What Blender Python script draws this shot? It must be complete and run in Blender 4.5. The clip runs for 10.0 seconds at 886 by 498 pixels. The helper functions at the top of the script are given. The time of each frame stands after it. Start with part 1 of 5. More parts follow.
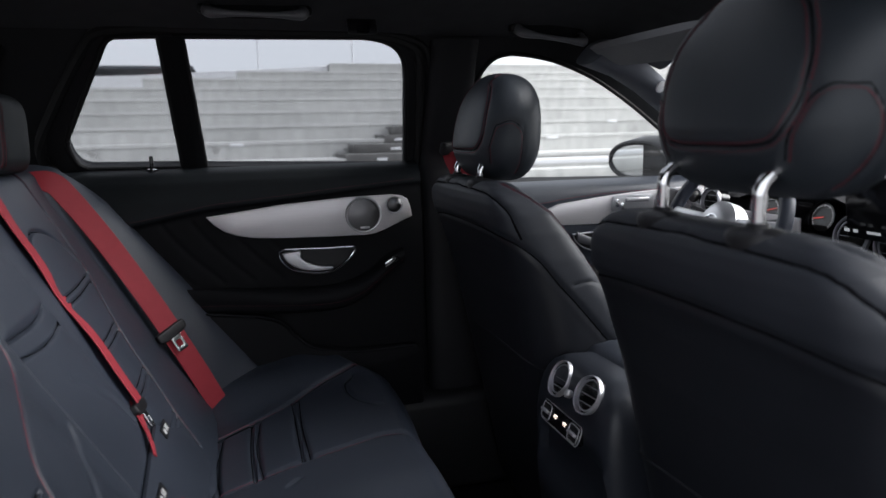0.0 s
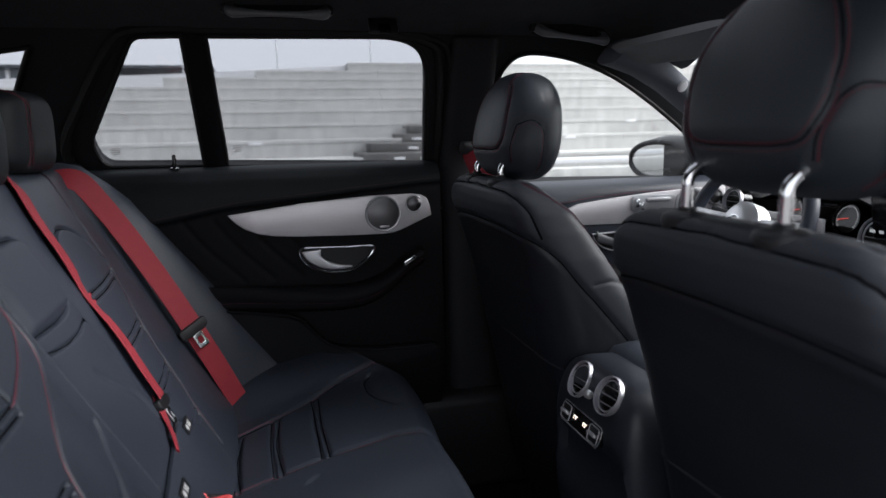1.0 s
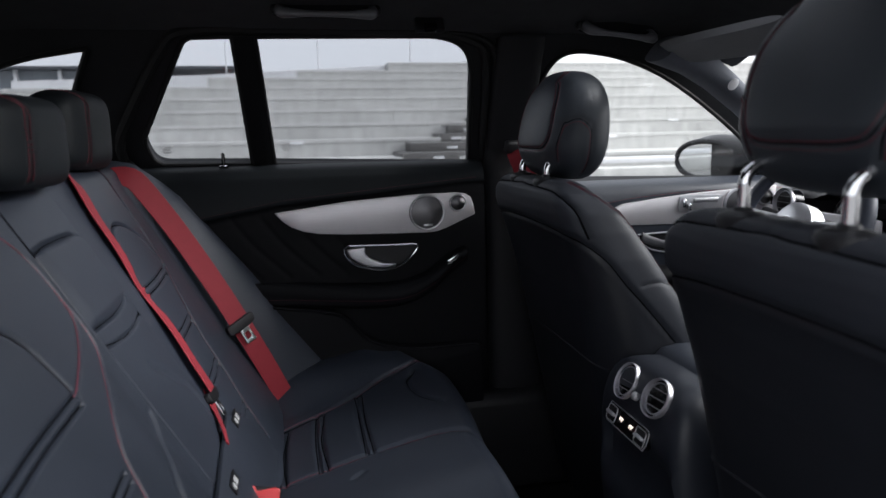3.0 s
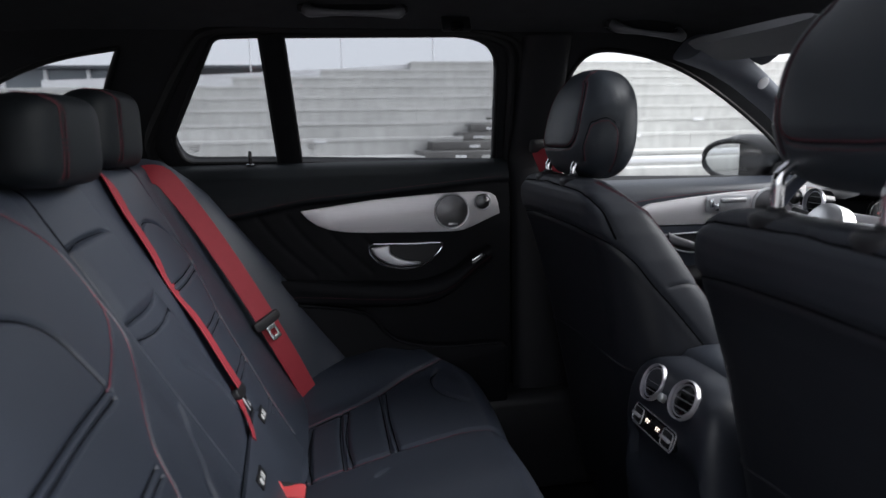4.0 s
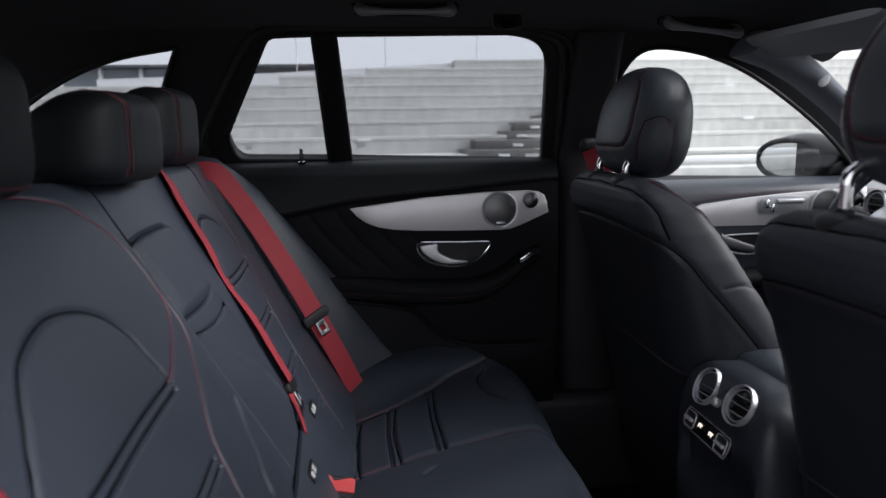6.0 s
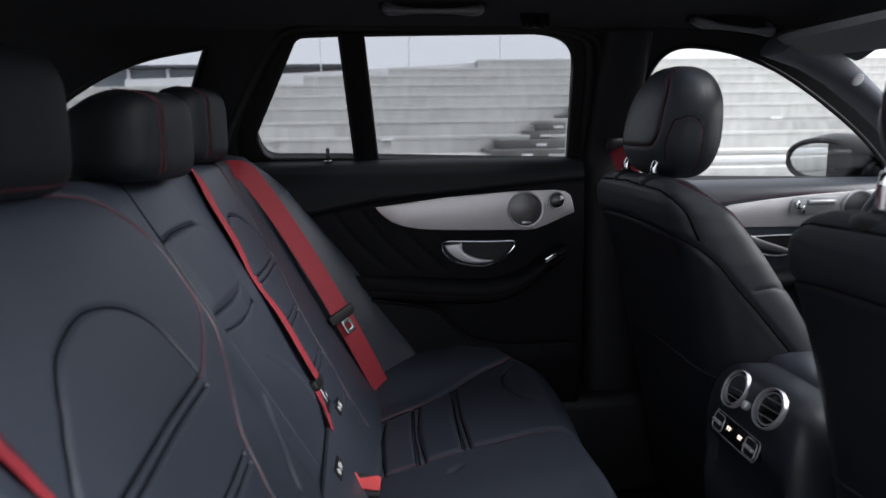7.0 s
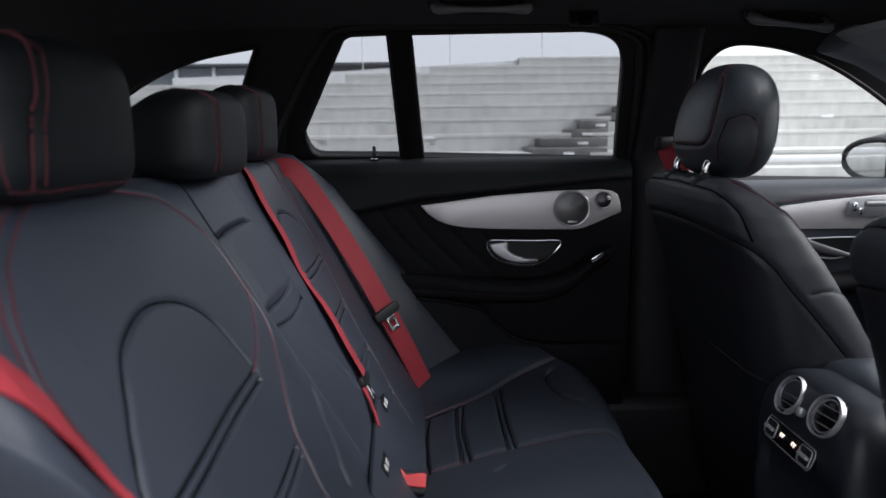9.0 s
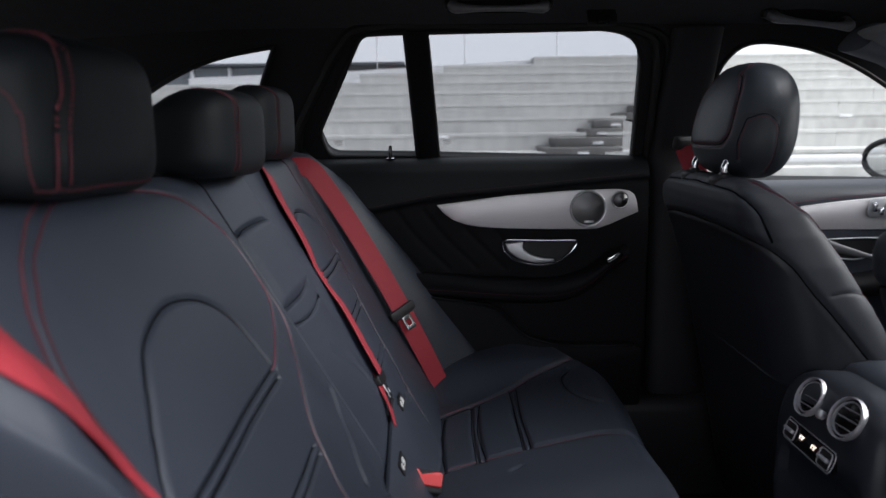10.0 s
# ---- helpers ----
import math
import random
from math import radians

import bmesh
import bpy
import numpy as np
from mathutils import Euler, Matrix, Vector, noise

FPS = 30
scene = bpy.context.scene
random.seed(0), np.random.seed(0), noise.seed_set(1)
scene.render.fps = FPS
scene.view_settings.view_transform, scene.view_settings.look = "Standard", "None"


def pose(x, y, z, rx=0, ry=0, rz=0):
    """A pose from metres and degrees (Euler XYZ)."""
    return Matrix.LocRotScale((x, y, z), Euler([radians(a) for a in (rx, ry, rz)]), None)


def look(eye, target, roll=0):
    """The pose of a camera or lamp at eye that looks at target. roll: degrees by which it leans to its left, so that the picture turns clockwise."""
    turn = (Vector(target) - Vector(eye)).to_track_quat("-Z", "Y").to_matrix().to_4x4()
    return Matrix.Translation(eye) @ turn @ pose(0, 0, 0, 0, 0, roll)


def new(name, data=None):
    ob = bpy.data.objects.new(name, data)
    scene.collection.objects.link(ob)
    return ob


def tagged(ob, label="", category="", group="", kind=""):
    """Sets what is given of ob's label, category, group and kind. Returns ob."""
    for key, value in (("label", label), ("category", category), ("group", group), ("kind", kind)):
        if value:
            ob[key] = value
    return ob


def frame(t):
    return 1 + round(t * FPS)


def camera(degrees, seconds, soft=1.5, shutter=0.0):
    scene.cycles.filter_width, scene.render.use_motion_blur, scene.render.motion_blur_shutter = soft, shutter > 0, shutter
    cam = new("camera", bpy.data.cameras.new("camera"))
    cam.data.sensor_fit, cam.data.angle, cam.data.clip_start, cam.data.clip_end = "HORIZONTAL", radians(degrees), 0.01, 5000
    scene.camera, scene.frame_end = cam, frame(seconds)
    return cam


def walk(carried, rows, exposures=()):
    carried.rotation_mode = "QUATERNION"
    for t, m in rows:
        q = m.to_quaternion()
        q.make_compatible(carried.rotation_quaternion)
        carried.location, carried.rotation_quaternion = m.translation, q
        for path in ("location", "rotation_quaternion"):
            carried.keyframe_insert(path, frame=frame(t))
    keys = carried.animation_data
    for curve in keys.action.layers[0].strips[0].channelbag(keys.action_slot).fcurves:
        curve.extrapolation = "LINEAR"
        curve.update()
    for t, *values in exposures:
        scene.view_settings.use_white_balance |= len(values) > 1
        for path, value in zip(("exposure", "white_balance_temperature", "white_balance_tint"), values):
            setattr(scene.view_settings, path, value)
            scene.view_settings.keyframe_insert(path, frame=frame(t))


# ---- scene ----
cam = camera(65.0, 10.0)
cam.data.dof.use_dof = True
cam.data.dof.focus_distance = 1.6
cam.data.dof.aperture_fstop = 5.0
PATH = [
    (0, (0.219, 0.124, 1.172), (0.766, 2.018, 0.836), -1.2),
    (0.5, (0.216, 0.124, 1.172), (0.741, 2.024, 0.836), -1.2),
    (1, (0.213, 0.125, 1.172), (0.714, 2.032, 0.835), -1.1),
    (1.5, (0.21, 0.126, 1.172), (0.687, 2.038, 0.835), -1.1),
    (2, (0.206, 0.127, 1.172), (0.658, 2.046, 0.834), -1.1),
    (2.5, (0.203, 0.127, 1.171), (0.628, 2.052, 0.834), -1.1),
    (4, (0.192, 0.129, 1.171), (0.528, 2.071, 0.833), -1.0),
    (4.5, (0.189, 0.129, 1.172), (0.496, 2.076, 0.832), -0.9),
    (5, (0.185, 0.13, 1.171), (0.462, 2.081, 0.832), -0.9),
    (5.5, (0.181, 0.131, 1.171), (0.43, 2.086, 0.831), -0.9),
    (7, (0.17, 0.132, 1.17), (0.326, 2.096, 0.83), -0.8),
    (7.5, (0.166, 0.132, 1.17), (0.293, 2.098, 0.829), -0.8),
    (8, (0.163, 0.132, 1.17), (0.26, 2.1, 0.828), -0.8),
    (8.5, (0.16, 0.132, 1.171), (0.23, 2.101, 0.828), -0.8),
    (9, (0.156, 0.133, 1.171), (0.201, 2.102, 0.827), -0.7),
    (9.5, (0.154, 0.132, 1.171), (0.177, 2.102, 0.827), -0.7),
    (10, (0.151, 0.133, 1.171), (0.157, 2.103, 0.826), -0.7),
]
walk(cam, [(t, look(eye, target, roll)) for t, eye, target, roll in PATH])
scene.view_settings.exposure = 1.01

# ---- light ----
world = bpy.data.worlds.new("overcast_sky")
scene.world = world
world.use_nodes = True
wn, wl = world.node_tree.nodes, world.node_tree.links
wn.clear()
sky = wn.new("ShaderNodeTexSky")
sky.sky_type = 'NISHITA'
sky.sun_disc = False
sky.sun_elevation = radians(34)
sky.sun_rotation = radians(100)
sky.dust_density = 6.0
sky.air_density = 1.0
cloud = wn.new("ShaderNodeMix")
cloud.data_type = 'RGBA'
cloud.inputs[0].default_value = 0.93
cloud.inputs[7].default_value = (8.5, 8.8, 9.5, 1)
wl.new(sky.outputs[0], cloud.inputs[6])
back = wn.new("ShaderNodeBackground")
back.inputs[1].default_value = 0.088
wl.new(cloud.outputs[2], back.inputs[0])
wout = wn.new("ShaderNodeOutputWorld")
wl.new(back.outputs[0], wout.inputs[0])

sun_data = bpy.data.lights.new("sun", 'SUN')
sun_data.energy = 3.35
sun_data.angle = radians(48)
sun_data.color = (0.97, 0.98, 1.0)
sun = new("sun", sun_data)
sun.matrix_world = look((14, -2.5, 10), (0, 0, 0))


# ---- materials ----
def material(name, base, rough=0.5, metal=0.0, spec=0.5, grain=None, bump=0.0, vary=0.0, vary_scale=6.0, coat=0.0, stretch=None, rough_vary=0.0):
    m = bpy.data.materials.new(name)
    m.use_nodes = True
    n, l = m.node_tree.nodes, m.node_tree.links
    b = n["Principled BSDF"]
    b.inputs["Base Color"].default_value = (*base, 1)
    b.inputs["Roughness"].default_value = rough
    b.inputs["Metallic"].default_value = metal
    b.inputs["Specular IOR Level"].default_value = spec
    b.inputs["Coat Weight"].default_value = coat
    tc = n.new("ShaderNodeTexCoord")
    src = tc.outputs["Object"]
    if stretch:
        mp = n.new("ShaderNodeMapping")
        mp.inputs["Scale"].default_value = stretch
        l.new(src, mp.inputs[0])
        src = mp.outputs[0]
    if vary:
        t = n.new("ShaderNodeTexNoise")
        t.inputs["Scale"].default_value = vary_scale
        t.inputs["Detail"].default_value = 6
        l.new(src, t.inputs["Vector"])
        mix = n.new("ShaderNodeMix")
        mix.data_type = 'RGBA'
        mix.inputs[6].default_value = (*[c * (1 - vary) for c in base], 1)
        mix.inputs[7].default_value = (*[min(1, c * (1 + vary)) for c in base], 1)
        l.new(t.outputs[0], mix.inputs[0])
        l.new(mix.outputs[2], b.inputs["Base Color"])
        if rough_vary:
            mr = n.new("ShaderNodeMapRange")
            mr.inputs[3].default_value = rough - rough_vary
            mr.inputs[4].default_value = rough + rough_vary
            l.new(t.outputs[0], mr.inputs[0])
            l.new(mr.outputs[0], b.inputs["Roughness"])
    if grain:
        kind, scale = grain
        if kind == 'cells':
            g = n.new("ShaderNodeTexVoronoi")
            g.feature = 'DISTANCE_TO_EDGE'
            g.inputs["Scale"].default_value = scale
            h = g.outputs[0]
        elif kind == 'weave':
            g = n.new("ShaderNodeTexWave")
            g.inputs["Scale"].default_value = scale
            g.inputs["Distortion"].default_value = 0.6
            h = g.outputs[1]
        else:
            g = n.new("ShaderNodeTexNoise")
            g.inputs["Scale"].default_value = scale
            g.inputs["Detail"].default_value = 5
            h = g.outputs[0]
        l.new(src, g.inputs["Vector"])
        bp = n.new("ShaderNodeBump")
        bp.inputs["Strength"].default_value = bump
        bp.inputs["Distance"].default_value = 0.001
        l.new(h, bp.inputs["Height"])
        l.new(bp.outputs[0], b.inputs["Normal"])
    return m


LEATHER = material("black_leather", (0.0262, 0.0322, 0.0462), 0.46, spec=0.5, grain=('cells', 520), bump=0.22, vary=0.2, vary_scale=9, rough_vary=0.06)
LEATHER_FINE = material("smooth_black_leather", (0.028, 0.033, 0.048), 0.45, spec=0.45, grain=('cells', 800), bump=0.15, vary=0.2, vary_scale=12, rough_vary=0.05)
SOFT = material("soft_black_trim", (0.0048, 0.0050, 0.0064), 0.60, spec=0.14, grain=('noise', 700), bump=0.2, vary=0.25, vary_scale=14)
SOFT_GREY = material("dark_grey_soft_trim", (0.0125, 0.0128, 0.0150), 0.60, spec=0.25, grain=('noise', 700), bump=0.2, vary=0.2, vary_scale=14)
PLASTIC = material("black_plastic", (0.012, 0.012, 0.014), 0.45, spec=0.35, grain=('noise', 900), bump=0.12, vary=0.2, vary_scale=20)
GLOSS = material("gloss_black_plastic", (0.006, 0.006, 0.007), 0.12, spec=0.5)
SHELL = material("hard_black_shell", (0.0120, 0.0132, 0.0175), 0.40, spec=0.45, grain=('noise', 500), bump=0.15, vary=0.2, vary_scale=16)
HANDLE = material("satin_grey_plastic", (0.13, 0.13, 0.14), 0.30, spec=0.5, vary=0.1)
RUBBER = material("rubber_seal", (0.008, 0.008, 0.009), 0.6, spec=0.3, grain=('noise', 400), bump=0.1)
LINER = material("black_headliner", (0.045, 0.046, 0.050), 0.95, spec=0.15, grain=('noise', 1200), bump=0.35, vary=0.2, vary_scale=30)
CARPET = material("black_carpet", (0.007, 0.007, 0.008), 1.0, spec=0.05, grain=('noise', 600), bump=0.8, vary=0.35, vary_scale=90)
ALU = material("brushed_aluminium", (0.76, 0.735, 0.75), 0.48, metal=0.7, grain=('noise', 60), bump=0.06, vary=0.06, vary_scale=40, stretch=(0.6, 12, 12))
SATIN = material("satin_silver_paint", (0.55, 0.55, 0.57), 0.34, metal=0.7, grain=('noise', 500), bump=0.03)
CHROME = material("chrome", (0.82, 0.82, 0.84), 0.09, metal=1.0)
STEEL = material("bright_steel", (0.60, 0.60, 0.61), 0.25, metal=1.0, grain=('noise', 300), bump=0.05)
MESH_DARK = material("speaker_grille", (0.16, 0.158, 0.162), 0.28, metal=1.0, grain=('cells', 900), bump=0.25)
def turned(m, amount):
    """Fine concentric grooves, as on a turned or pressed metal disc that faces along y."""
    n, l = m.node_tree.nodes, m.node_tree.links
    t = n.new("ShaderNodeTangent")
    t.direction_type, t.axis = 'RADIAL', 'Y'
    l.new(t.outputs[0], n["Principled BSDF"].inputs["Tangent"])
    n["Principled BSDF"].inputs["Anisotropic"].default_value = amount
    n["Principled BSDF"].inputs["Anisotropic Rotation"].default_value = 0.25


turned(MESH_DARK, 0.85)
WEBBING = material("red_webbing", (0.30, 0.028, 0.040), 0.66, spec=0.3, grain=('weave', 900), bump=0.15, vary=0.12, vary_scale=60)
THREAD = material("red_thread", (0.24, 0.062, 0.085), 0.7, spec=0.2)
THREAD_DULL = material("dull_red_thread", (0.105, 0.028, 0.037), 0.75, spec=0.15)
SEAT_BACK = material("dark_front_seat_leather", (0.0185, 0.0210, 0.0280), 0.56, spec=0.34, grain=('cells', 800), bump=0.15, vary=0.2, vary_scale=12, rough_vary=0.05)
# dark cloth with its base raised and blued to carry windscreen light
PILLAR = material("lit_pillar_cloth", (0.135, 0.143, 0.165), 0.8, spec=0.2, grain=('noise', 900), bump=0.3, vary=0.15, vary_scale=20)
CONSOLE = material("dark_grey_console_trim", (0.0165, 0.019, 0.026), 0.42, spec=0.4, grain=('noise', 700), bump=0.15, vary=0.15, vary_scale=15)
LID = material("sheen_black_leather", (0.036, 0.041, 0.052), 0.34, spec=0.5, grain=('cells', 800), bump=0.12, vary=0.15, vary_scale=12)
RING_METAL = material("bright_satin_metal", (0.56, 0.55, 0.59), 0.40, metal=0.75, grain=('noise', 500), bump=0.02)
BLADE = material("grey_blade", (0.24, 0.24, 0.25), 0.30)
FRONT_HEAD = material("black_headrest_leather", (0.0205, 0.0250, 0.0315), 0.46, spec=0.42, grain=('cells', 700), bump=0.2, vary=0.2, vary_scale=12, rough_vary=0.05)
# leather with base and specular lowered, carrying the shade on the rear headrests
HEADREST = material("shaded_black_leather", (0.0085, 0.0108, 0.0132), 0.54, spec=0.22, grain=('cells', 700), bump=0.2, vary=0.2, vary_scale=12, rough_vary=0.05)
RED_PLASTIC = material("red_plastic", (0.60, 0.045, 0.05), 0.35)
# near-black colour that stands for the shade down in the leather seams
GROOVE_SHADE = material("black_groove_shade", (0.004, 0.004, 0.005), 1.0, spec=0.02)
WHITE_PRINT = material("white_print", (0.6, 0.6, 0.6), 0.5)
GREY_PRINT = material("grey_glass_print", (0.25, 0.25, 0.26), 0.6)
BEIGE = material("grey_visor_cloth", (0.22, 0.22, 0.23), 0.8, spec=0.2, grain=('noise', 900), bump=0.3)
MIRROR = material("mirror_glass", (0.75, 0.77, 0.78), 0.02, metal=1.0)
BODY = material("dark_car_paint", (0.006, 0.006, 0.008), 0.40, spec=0.35)


def concrete(name, base, stain=0.35):
    m = material(name, base, 0.85, spec=0.25, grain=('noise', 25), bump=0.4)
    n, l = m.node_tree.nodes, m.node_tree.links
    b = n["Principled BSDF"]
    tc = n.new("ShaderNodeTexCoord")
    mp = n.new("ShaderNodeMapping")
    mp.inputs["Scale"].default_value = (2.6, 0.3, 0.45)
    l.new(tc.outputs["Object"], mp.inputs[0])
    streak = n.new("ShaderNodeTexNoise")
    streak.inputs["Scale"].default_value = 1.6
    streak.inputs["Detail"].default_value = 8
    streak.inputs["Roughness"].default_value = 0.65
    l.new(mp.outputs[0], streak.inputs["Vector"])
    blot = n.new("ShaderNodeTexNoise")
    blot.inputs["Scale"].default_value = 0.22
    blot.inputs["Detail"].default_value = 5
    l.new(tc.outputs["Object"], blot.inputs["Vector"])
    mul = n.new("ShaderNodeMath")
    mul.operation = 'MULTIPLY'
    l.new(streak.outputs[0], mul.inputs[0])
    l.new(blot.outputs[0], mul.inputs[1])
    ramp = n.new("ShaderNodeValToRGB")
    ramp.color_ramp.elements[0].position = 0.12
    ramp.color_ramp.elements[0].color = (*[c * (1 - stain) for c in base], 1)
    ramp.color_ramp.elements[1].position = 0.38
    ramp.color_ramp.elements[1].color = (*[min(1, c * 1.12) for c in base], 1)
    l.new(mul.outputs[0], ramp.inputs[0])
    info = n.new("ShaderNodeObjectInfo")
    hsv = n.new("ShaderNodeHueSaturation")
    mr = n.new("ShaderNodeMapRange")
    mr.inputs[3].default_value = 0.97
    mr.inputs[4].default_value = 1.03
    l.new(info.outputs["Random"], mr.inputs[0])
    l.new(mr.outputs[0], hsv.inputs["Value"])
    l.new(ramp.outputs[0], hsv.inputs["Color"])
    l.new(hsv.outputs[0], b.inputs["Base Color"])
    return m


CONCRETE = concrete("pale_concrete", (0.53, 0.525, 0.51), 0.34)
CONCRETE_EDGE = concrete("pale_concrete_tread", (0.54, 0.535, 0.52), 0.2)
CONCRETE_DARK = concrete("dark_stair_stone", (0.17, 0.165, 0.16))
ASPHALT = material("grey_asphalt", (0.15, 0.148, 0.145), 0.9, grain=('noise', 60), bump=0.6, vary=0.3, vary_scale=8)
FACADE_GLASS = material("dark_facade_glass", (0.16, 0.18, 0.20), 0.12, spec=0.6, vary=0.15, vary_scale=1.5)
FACADE_WHITE = material("white_facade_panel", (0.74, 0.74, 0.75), 0.6, vary=0.05, vary_scale=1.0)
ROOF_DARK = material("dark_roof_edge", (0.07, 0.075, 0.085), 0.6, vary=0.1)
POLE_GREY = material("grey_pole_paint", (0.62, 0.62, 0.64), 0.5, vary=0.05)


def glass(name, tint):
    m = bpy.data.materials.new(name)
    m.use_nodes = True
    n, l = m.node_tree.nodes, m.node_tree.links
    n.clear()
    tr = n.new("ShaderNodeBsdfTransparent")
    tr.inputs[0].default_value = (*tint, 1)
    gl = n.new("ShaderNodeBsdfGlossy")
    gl.inputs["Roughness"].default_value = 0.02
    fr = n.new("ShaderNodeFresnel")
    fr.inputs[0].default_value = 1.45
    half = n.new("ShaderNodeMath")
    half.operation = 'MULTIPLY'
    half.inputs[1].default_value = 0.5
    l.new(fr.outputs[0], half.inputs[0])
    mx = n.new("ShaderNodeMixShader")
    l.new(half.outputs[0], mx.inputs[0])
    l.new(tr.outputs[0], mx.inputs[1])
    l.new(gl.outputs[0], mx.inputs[2])
    o = n.new("ShaderNodeOutputMaterial")
    l.new(mx.outputs[0], o.inputs[0])
    return m


GLASS_TINT = glass("tinted_glass", (0.66, 0.67, 0.685))
GLASS_ROOF = glass("dark_roof_glass", (0.66, 0.67, 0.69))
GLASS_CLEAR = glass("clear_glass", (0.95, 0.96, 0.96))


def glowing(name, colour, strength):
    m = bpy.data.materials.new(name)
    m.use_nodes = True
    b = m.node_tree.nodes["Principled BSDF"]
    b.inputs["Base Color"].default_value = (0.01, 0.01, 0.01, 1)
    b.inputs["Emission Color"].default_value = (*colour, 1)
    b.inputs["Emission Strength"].default_value = strength
    return m


DISPLAY = glowing("lit_display_digits", (1.0, 0.82, 0.7), 0.85)
NEEDLE = glowing("red_gauge_needle", (1.0, 0.1, 0.08), 0.35)
DIAL_PRINT = glowing("lit_dial_print", (0.8, 0.8, 0.85), 0.35)
SCREEN_PRINT = glowing("lit_screen_print", (0.6, 0.63, 0.68), 0.25)


# ---- mesh helpers ----
def finish(me, material_, smooth=True, angle=42):
    me.materials.append(material_)
    me.polygons.foreach_set("use_smooth", [smooth] * len(me.polygons))
    if smooth and angle:
        me.set_sharp_from_angle(angle=radians(angle))
    me.update()


def part(name, bm, material_, parent=None, label="", smooth=True, angle=42):
    """Links a bmesh as one mesh object under a thing or a part."""
    bmesh.ops.recalc_face_normals(bm, faces=bm.faces)
    me = bpy.data.meshes.new(name)
    bm.to_mesh(me)
    bm.free()
    finish(me, material_, smooth, angle)
    return attach(new(name, me), parent, label)


def attach(ob, parent, label=""):
    """Makes ob, built in world places, a part of parent."""
    if parent:
        ob.parent = parent
        if parent.type == 'EMPTY':
            ob.matrix_parent_inverse = Matrix.Translation(-parent.location)
    if label:
        ob["label"] = label
    return ob


def thing(name, label, category, at=(0, 0, 0), group="", kind=""):
    ob = new(name)
    ob.empty_display_size = 0.05
    ob.location = at
    return tagged(ob, label, category, group, kind)


def box_bm(size, m=Matrix(), bevel=0.004, segments=2, bm=None):
    own = bmesh.new()
    bmesh.ops.create_cube(own, size=1, matrix=Matrix.Diagonal((*size, 1)))
    if bevel:
        bmesh.ops.bevel(own, geom=list(own.edges), offset=min(bevel, min(size) * 0.45), segments=segments, profile=0.5, affect='EDGES')
    bmesh.ops.transform(own, matrix=m, verts=own.verts)
    if bm is None:
        return own
    tmp = bpy.data.meshes.new("tmp")
    own.to_mesh(tmp)
    own.free()
    bm.from_mesh(tmp)
    bpy.data.meshes.remove(tmp)
    return bm


def grid_bm(p, wrap_u=False, wrap_v=False, cap_u=False, bm=None):
    """A bmesh from points p[u][v]; cap_u closes the first and last rows."""
    p = np.asarray(p, float)
    nu, nv = p.shape[:2]
    bm = bm or bmesh.new()
    vs = [[bm.verts.new(p[i, j]) for j in range(nv)] for i in range(nu)]
    for i in range(nu if wrap_u else nu - 1):
        for j in range(nv if wrap_v else nv - 1):
            a, b = (i + 1) % nu, (j + 1) % nv
            bm.faces.new((vs[i][j], vs[a][j], vs[a][b], vs[i][b]))
    if cap_u:
        bm.faces.new(list(reversed(vs[0])))
        bm.faces.new(vs[-1])
    return bm


def smooth_line(pts, n):
    """n points evenly along a Catmull-Rom curve through pts."""
    p = np.asarray(pts, float)
    if len(p) == 2:
        dense = p[0] + np.linspace(0, 1, 40)[:, None] * (p[1] - p[0])
    else:
        q = np.vstack((2 * p[0] - p[1], p, 2 * p[-1] - p[-2]))
        out = []
        for i in range(1, len(q) - 2):
            a, b, c, d = q[i - 1:i + 3]
            t = np.linspace(0, 1, 24, endpoint=i == len(q) - 3)[:, None]
            out.append(0.5 * (2 * b + (c - a) * t + (2 * a - 5 * b + 4 * c - d) * t ** 2 + (3 * b - a - 3 * c + d) * t ** 3))
        dense = np.vstack(out)
    s = np.concatenate(([0], np.cumsum(np.linalg.norm(np.diff(dense, axis=0), axis=1))))
    g = np.linspace(0, s[-1], n)
    return np.stack([np.interp(g, s, dense[:, k]) for k in range(dense.shape[1])], 1)


def tube_bm(pts, r, n=40, sides=8, closed=False, bm=None, flat=1.0, up=(0, 0, 1)):
    p = smooth_line(list(pts) + ([pts[0]] if closed else []), n + (1 if closed else 0))
    if closed:
        p = p[:-1]
    rr = np.interp(np.linspace(0, 1, n), np.linspace(0, 1, len(r)), r) if hasattr(r, "__len__") else np.full(n, r)
    t = np.roll(p, -1, 0) - np.roll(p, 1, 0) if closed else np.gradient(p, axis=0)
    t /= np.linalg.norm(t, axis=1)[:, None]
    u = np.array(up, float)
    rows = []
    for i in range(n):
        s = np.cross(t[i], u)
        if np.linalg.norm(s) < 0.05:
            s = np.cross(t[i], (1, 0.2, 0.1))
        s /= np.linalg.norm(s)
        w = np.cross(s, t[i])
        a = np.linspace(0, 2 * math.pi, sides, endpoint=False)[:, None]
        rows.append(p[i] + rr[i] * (np.cos(a) * s + flat * np.sin(a) * w))
    return grid_bm(rows, wrap_u=closed, wrap_v=True, cap_u=not closed, bm=bm)


